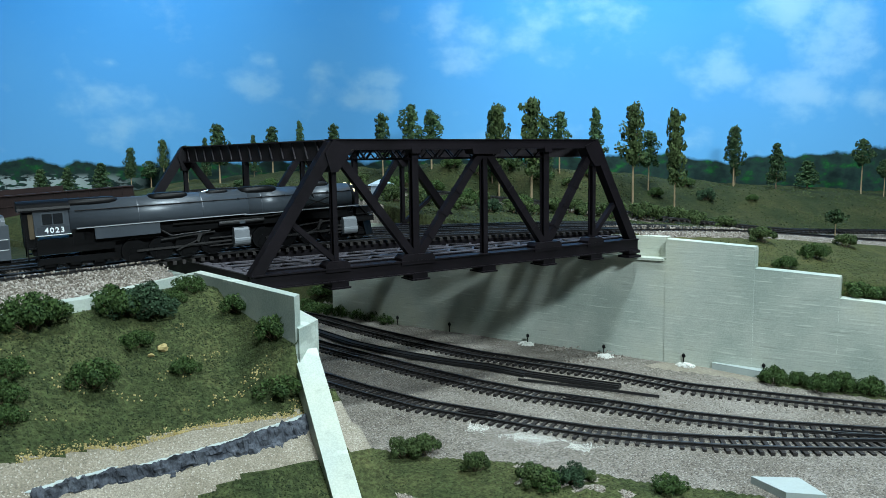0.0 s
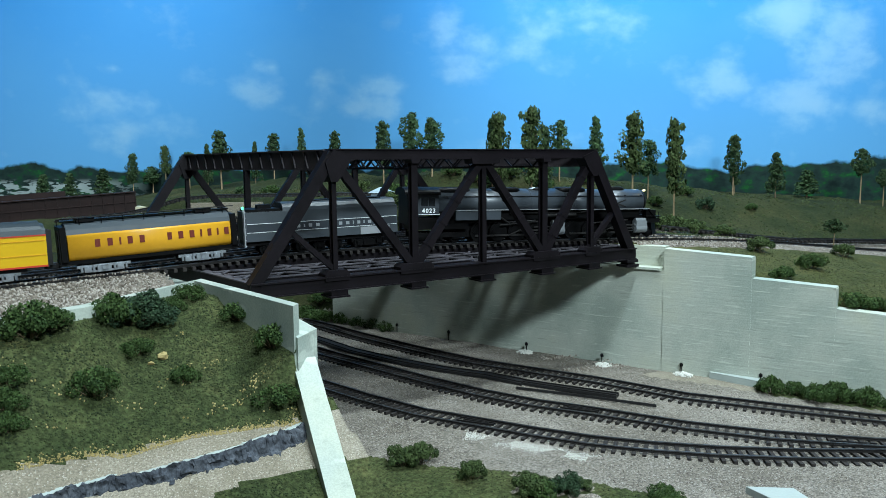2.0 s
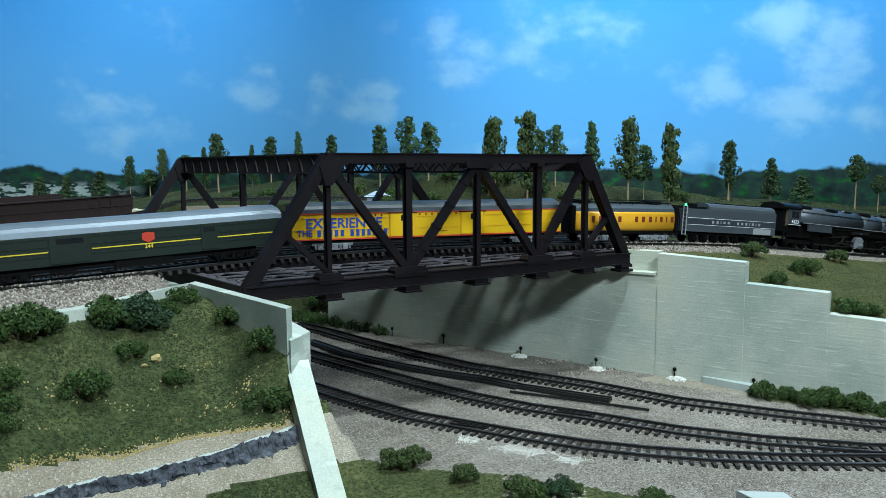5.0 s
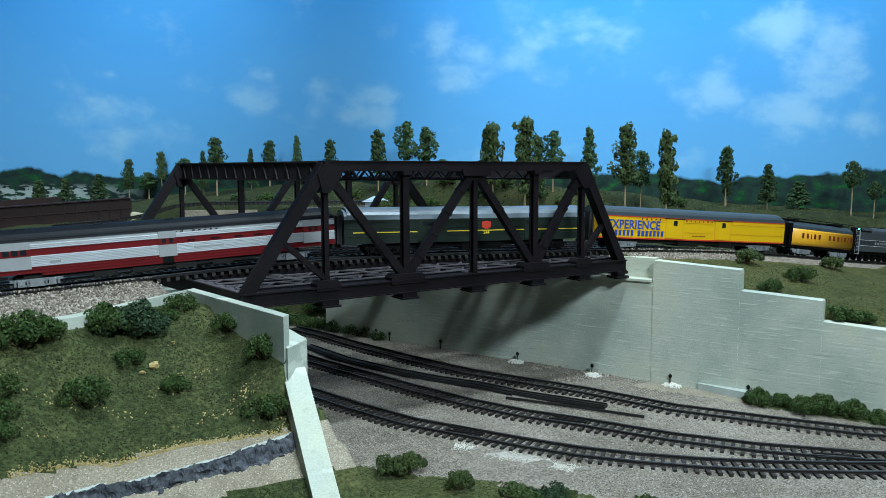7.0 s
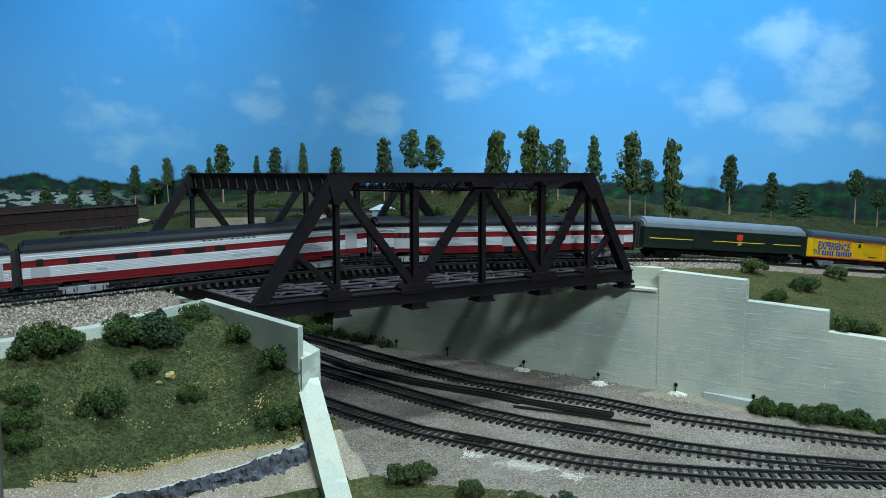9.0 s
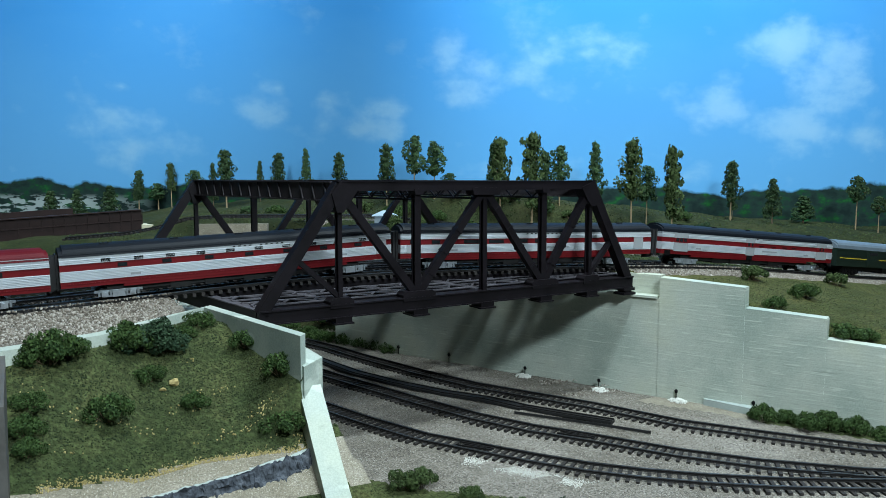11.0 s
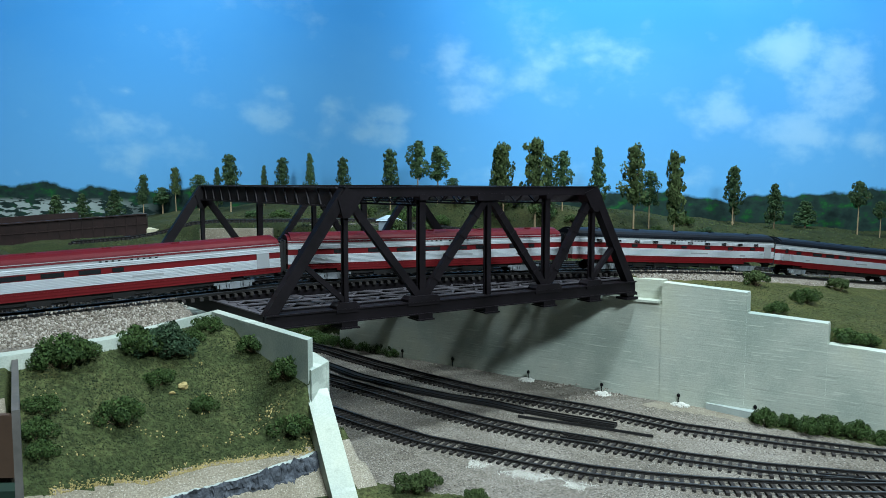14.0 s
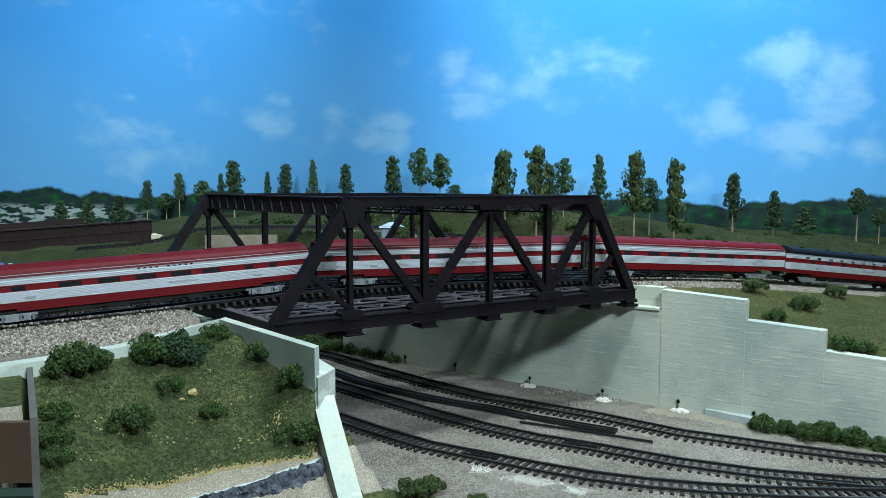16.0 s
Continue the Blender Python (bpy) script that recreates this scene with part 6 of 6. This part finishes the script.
def rock_ledge():
    """A band of slate outcrop across the foot of the spur, in broken blocks."""
    ledge = thing("rock_ledge", (-0.5, -1.0, 0.45), "jagged blue-grey slate ledge across the dirt", "rock")
    top = [(-1.45, -1.10), (-1.06, -0.98), (-0.77, -0.97), (-0.45, -0.94), (-0.17, -0.90), (0.10, -0.84)]
    wide = [(-1.45, 0.04), (-1.1, 0.05), (-0.8, 0.08), (-0.6, 0.08), (-0.35, 0.10), (-0.12, 0.12), (0.05, 0.10), (0.13, 0.03)]
    x = -1.45
    while x < 0.12:
        step = rng.uniform(0.05, 0.13)
        m, cols, n = Mesh(), [], 12
        for i in range(n + 1):
            u = x + (step + 0.02) * i / n
            y0, w = table(u, top) + 0.02 * noise.noise(Vector((u * 9, 1, 0))), table(u, wide)
            lift = rng.uniform(-0.003, 0.003)
            col = []
            for k in range(8):
                f = k / 7
                y = y0 - w * f
                crest = 0.045 * math.sin(math.pi * min(1.0, f * 1.3 + 0.12)) if f < 0.95 else -0.02
                j = 0.028 * noise.noise(Vector((u * 15, y * 40, k * 0.7))) + 0.014 * noise.noise(Vector((u * 50, k * 3, 2)))
                col.append(m.bm.verts.new((u + j * 0.6, y + j, height(u, y) + crest + abs(j) + lift - (0.04 if k == 0 else 0))))
            cols.append(col)
        for a, b in zip(cols, cols[1:]):
            for k in range(7):
                m.bm.faces.new((a[k], b[k], b[k + 1], a[k + 1]))
        part("rock_block", m, M["rock"], ledge)
        x += step
    chalk = Mesh()
    for i in range(46):
        u = -1.45 + 1.55 * i / 45
        chalk.blob((u, table(u, top) + 0.035 + rng.uniform(-0.01, 0.01), height(u, table(u, top) + 0.035)), rng.uniform(0.02, 0.035), (1.3, 0.8, 0.35), i, 1, 0.5)
    part("chalk_rim", chalk, M["slab"], ledge, "whitish rim above the slate")


rock_ledge()


def trackside():
    for x, y in ((3.80, 1.93), (4.20, 1.06), (4.62, 0.30), (4.98, -0.40), (5.22, -0.95), (3.36, 3.0), (3.0, 3.75)):
        z = height(x, y)
        p = thing("yard_marker", (x, y, z), "small black marker post with a round head", "post", "marker posts along the wall")
        part("post", Mesh().rod((x, y, z - 0.02), (x, y, z + 0.085), 0.006, n=6), M["black"], p)
        part("head", Mesh().blob((x, y, z + 0.10), 0.022, (1, 1, 1.2), 1, 1, 0.1), M["black"], p)
    z = -0.03
    s = thing("concrete_slab", (4.88, -0.2, z), "pale concrete slab lying at the foot of the wall", "slab", "slabs")
    part("slab", prism([(4.74, 0.03), (4.88, -0.44), (4.99, -0.41), (4.85, 0.06)], z, 0.045), M["slab"], s)
    s = thing("concrete_slab", (2.95, -2.1, z), "white concrete slab in the grass beside the yard", "slab", "slabs")
    part("slab", prism([(2.74, -2.02), (2.72, -2.3), (2.90, -2.46), (2.99, -2.20)], z - 0.1, 0.03), M["slab"], s)
    # long strips of spare rail and roadbed that lie between two yard tracks
    for k, (pts, w) in enumerate(([[(1.9, 3.9), (2.05, 3.0), (2.27, 2.35), (2.55, 1.72), (2.83, 1.28), (3.02, 0.78)], 0.15], [[(3.0, 0.86), (3.25, 0.42), (3.5, 0.0)], 0.10], [[(2.82, 0.75), (3.2, 0.2), (3.6, -0.42)], 0.012])):
        line = resample([(x, y, 0) for x, y in pts], 0.08)
        t = thing("roadbed_strip", (*pts[1], -0.02), "black strip of spare roadbed lying between the tracks", "roadbed strip", "strips")
        part("strip", ribbon(line, 0, w, 0.025, -0.015), M["strip"], t)
        if k < 2:
            part("strip_rail", ribbon(line, w * 0.33, 0.012, 0.012, 0.0105), M["railside"], t)
            part("strip_rail", ribbon(line, -w * 0.33, 0.012, 0.012, 0.0105), M["railside"], t)
    # turnout frogs
    for x, y, ang in ((1.93, 0.08, -57), (2.9, -0.12, -57), (4.15, -1.9, -38)):
        f = thing("turnout_frog", (x, y, 0), "black turnout frog with guard rails", "turnout frog", "frogs")
        c, s_ = math.cos(math.radians(ang)), math.sin(math.radians(ang))
        for o, l in ((0.045, 0.34), (-0.045, 0.34), (0.0, 0.22)):
            m = Mesh().beam((x - s_ * o - c * l / 2, y + c * o - s_ * l / 2, 0.012), (x - s_ * o * 0.4 + c * l / 2, y + c * o * 0.4 + s_ * l / 2, 0.012), 0.010, 0.016)
            part("guard_rail", m, M["railside"], f)


trackside()

stone = thing("stone", (-0.62, -0.09, height(-0.62, -0.09)), "small cream stone lying on the grassy spur", "stone")
part("boulder", Mesh().blob((-0.62, -0.09, height(-0.62, -0.09) + 0.012), 0.036, (1, 0.8, 0.8), 5, 2, 0.7), M["straw"], stone)
part("chip", Mesh().blob((-0.70, -0.13, height(-0.70, -0.13) + 0.006), 0.02, (1.2, 0.8, 0.6), 8, 1, 0.7), M["straw"], stone)


def spur_end():
    w = thing("spur_end_wall", (-1.63, -0.7, 0.5), "thin grey wall at the end of the grassy spur", "wall")
    part("wall", prism([(-1.615, -0.12), (-1.65, -0.12), (-1.66, -1.36), (-1.625, -1.36)], -0.1, 1.28), M["fasciagrey"], w)
    b = thing("fascia_block", (-2.6, -0.8, 0.3), "brown painted fascia beside the spur", "fascia")
    part("panel", prism([(-1.66, -1.33), (-1.66, -1.37), (-5.0, 0.30), (-5.0, 0.34)], 0.95, 1.26), M["fascia"], b)
    part("base", prism([(-1.66, -1.38), (-1.66, -1.50), (-5.0, 0.15), (-5.0, 0.28)], -0.1, 0.93), M["fasciagreen"], b, "dark green lower board")


M["fasciagrey"] = painted("fascia_grey", (0.09, 0.085, 0.08), 0.7, 0, 0.3, 30)
M["fascia"] = painted("fascia_brown", (0.075, 0.045, 0.03), 0.6, 0, 0.2, 20)
M["fasciagreen"] = painted("fascia_green", (0.012, 0.03, 0.022), 0.6, 0, 0.2, 20)
spur_end()


def far_left():
    g = thing("plate_girder_bridge", (-1.6, 11.4, 0.9), "dark brown plate girder railway bridge", "bridge")
    p, q = Vector((-4.2, 11.5, 1.17)), Vector((0.89, 11.32, 1.47))
    part("girder_web", Mesh().beam(p, q, 0.04, 0.46), M["girder"], g)
    for dz in (-0.23, 0.23, 0.03):
        part("girder_flange", Mesh().beam(p + Vector((0, 0, dz)), q + Vector((0, 0, dz)), 0.14 if dz != 0.03 else 0.08, 0.022), M["girder"], g)
    for k in range(26):
        c = p.lerp(q, k / 25) + Vector((0.0, -0.03, 0))
        part("stiffener", Mesh().box(c, (0.010, 0.022, 0.44)), M["girder"], g)
    off = Vector((-1.2, 1.0, 0.02))
    part("girder_web", Mesh().beam(p + off, q + off, 0.04, 0.46), M["girder"], g)
    part("bridge_deck", Mesh().beam(p + Vector((-0.4, 0.5, -0.12)), q + Vector((-0.4, 0.5, -0.12)), 0.9, 0.03), M["girder"], g)
    part("pier", prism([(-4.3, 11.3), (-3.9, 11.3), (-3.9, 12.6), (-4.3, 12.6)], 0.4, 1.12), M["plaster"], g)
    a = thing("bridge_abutment", (1.2, 11.0, 0.8), "cream concrete abutment block beside the girder bridge", "abutment")
    part("block", prism([(0.85, 11.15), (1.25, 10.8), (1.7, 10.9), (1.7, 11.5), (0.95, 11.6)], 0.8, 1.40), M["cream"], a)
    part("footing", prism([(0.55, 11.1), (1.25, 10.6), (2.0, 10.8), (2.0, 11.5), (0.7, 11.6)], 0.7, 1.16), M["cream"], a)
    s = thing("shed", (3.45, 5.3, height(3.45, 5.3)), "small grey shed with a pale blue-grey roof", "shed")
    z = height(3.45, 5.3) - 0.05
    part("walls", prism([(3.30, 5.15), (3.58, 5.0), (3.72, 5.3), (3.44, 5.45)], z, 1.80), M["shedwall"], s)
    roof = Mesh()
    roof.hull([(3.25, 5.15, 1.78), (3.60, 4.96, 1.78), (3.77, 5.31, 1.78), (3.42, 5.50, 1.78)], [(3.46, 5.21, 1.86), (3.50, 5.19, 1.86), (3.56, 5.26, 1.86), (3.52, 5.28, 1.86)])
    part("roof", roof, M["roofzinc"], s)
    w = thing("low_wall", (3.6, 4.0, 1.2), "low pale concrete wall behind the bridge", "wall")
    part("wall", prism([(2.95, 4.35), (3.75, 3.85), (4.2, 3.75), (4.22, 3.82), (3.8, 3.93), (3.0, 4.45)], 0.9, [1.52, 1.44, 1.42, 1.42, 1.44, 1.52]), M["plaster"], w)
    w = thing("bank_wall", (1.4, 6.2, 1.2), "low pale sandy wall behind the far truss", "wall")
    part("wall", prism([(0.9, 6.4), (1.9, 6.0), (1.95, 6.1), (0.95, 6.5)], 0.9, 1.66), M["dirt"], w)


far_left()


def parked_diesel():
    """A blue diesel that stands on the third track, left of the bridge."""
    v = thing("parked_diesel", (0, 0, 0), "dark blue diesel locomotive parked on a siding", "locomotive")
    part("body", Mesh().extrude([(-0.15, 0.13), (0.15, 0.13), (0.15, 0.36), (0.12, 0.42), (-0.12, 0.42), (-0.15, 0.36)], -1.0, 0.92), M["dieselblue"], v, "dark blue body")
    part("roof", Mesh().extrude(roof_outline(0.125, 0.42, 0.475), -1.0, 0.86), M["roofblack"], v)
    part("nose", Mesh().hull([(0.92, -0.14, 0.13), (0.92, 0.14, 0.13), (0.92, 0.14, 0.40), (0.92, -0.14, 0.40)], [(1.0, -0.11, 0.14), (1.0, 0.11, 0.14), (0.98, 0.11, 0.37), (0.98, -0.11, 0.37)]), M["dieselblue"], v)
    part("number_board", Mesh().box((0.90, -0.152, 0.385), (0.09, 0.006, 0.035)), M["carwhite"], v, "pale number board")
    part("headlight", Mesh().box((0.99, 0, 0.38), (0.03, 0.06, 0.04)), M["carwhite"], v)
    for x in (-0.6, -0.15, 0.3):
        part("roof_fan", Mesh().rod((x, 0, 0.465), (x, 0, 0.49), 0.07, n=14), M["roofgrey"], v)
    part("underframe", Mesh().box((0, 0, 0.115), (1.7, 0.24, 0.05)), M["black"], v)
    truck(v, -0.62, 3, 0.3, M["black"]), truck(v, 0.62, 3, 0.3, M["black"])
    a, c = on_line(-3.4) + Vector((0, 1.0, 0)), on_line(-2.0) + Vector((0, 1.0, 0))
    v.matrix_world = Matrix.Translation((a + c) / 2 * U) @ (c - a).to_track_quat("X", "Z").to_matrix().to_4x4()


M["dieselblue"] = painted("diesel_blue", (0.012, 0.026, 0.085), 0.4, 0, 0.15, 40, 0.03)
parked_diesel()


# ---- room ----
def room():
    for name, c, s, mat in (
        ("floor", (6, 5, -9.2), (64, 64, 0.4), "roomfloor"),
        ("ceiling", (6, 5, 14.4), (64, 64, 0.4), "room"),
        ("wall_north", (6, 37.2, 2.6), (64, 0.4, 23.2), "room"),
        ("wall_south", (6, -27.2, 2.6), (64, 0.4, 23.2), "room"),
        ("wall_east", (38.2, 5, 2.6), (0.4, 64, 23.2), "room"),
        ("wall_west", (-26.2, 5, 2.6), (0.4, 64, 23.2), "room"),
    ):
        solid(name, Mesh().box(c, s), M[mat], "plain painted " + name.split("_")[0] + " of the layout room", name.split("_")[0], kind="structure")


room()
for t, pts in tracks_made:
    ties(t, pts if t.name.split(".")[0] != "main_track" else MAIN_NEAR)


def motions():
    place = START
    for v, length in TRAIN:
        mid = place - length / 2
        place -= length
        walk(v, [(t * 0.5, ride(mid + SPEED * t * 0.5, length)) for t in range(33)])
    for ob, (x, z), turning in SPINNING:
        rows = []
        for k in range(241):
            turn = SPEED * k / 15 / 0.099
            if turning:
                rows.append((k / 15, Matrix.Translation((x * U, 0, z * U)) @ Matrix.Rotation(turn, 4, "Y")))
            else:
                rows.append((k / 15, Matrix.Translation((0.0045 * math.cos(turn), 0, -0.0045 * math.sin(turn)))))
        walk(ob, rows)


motions()
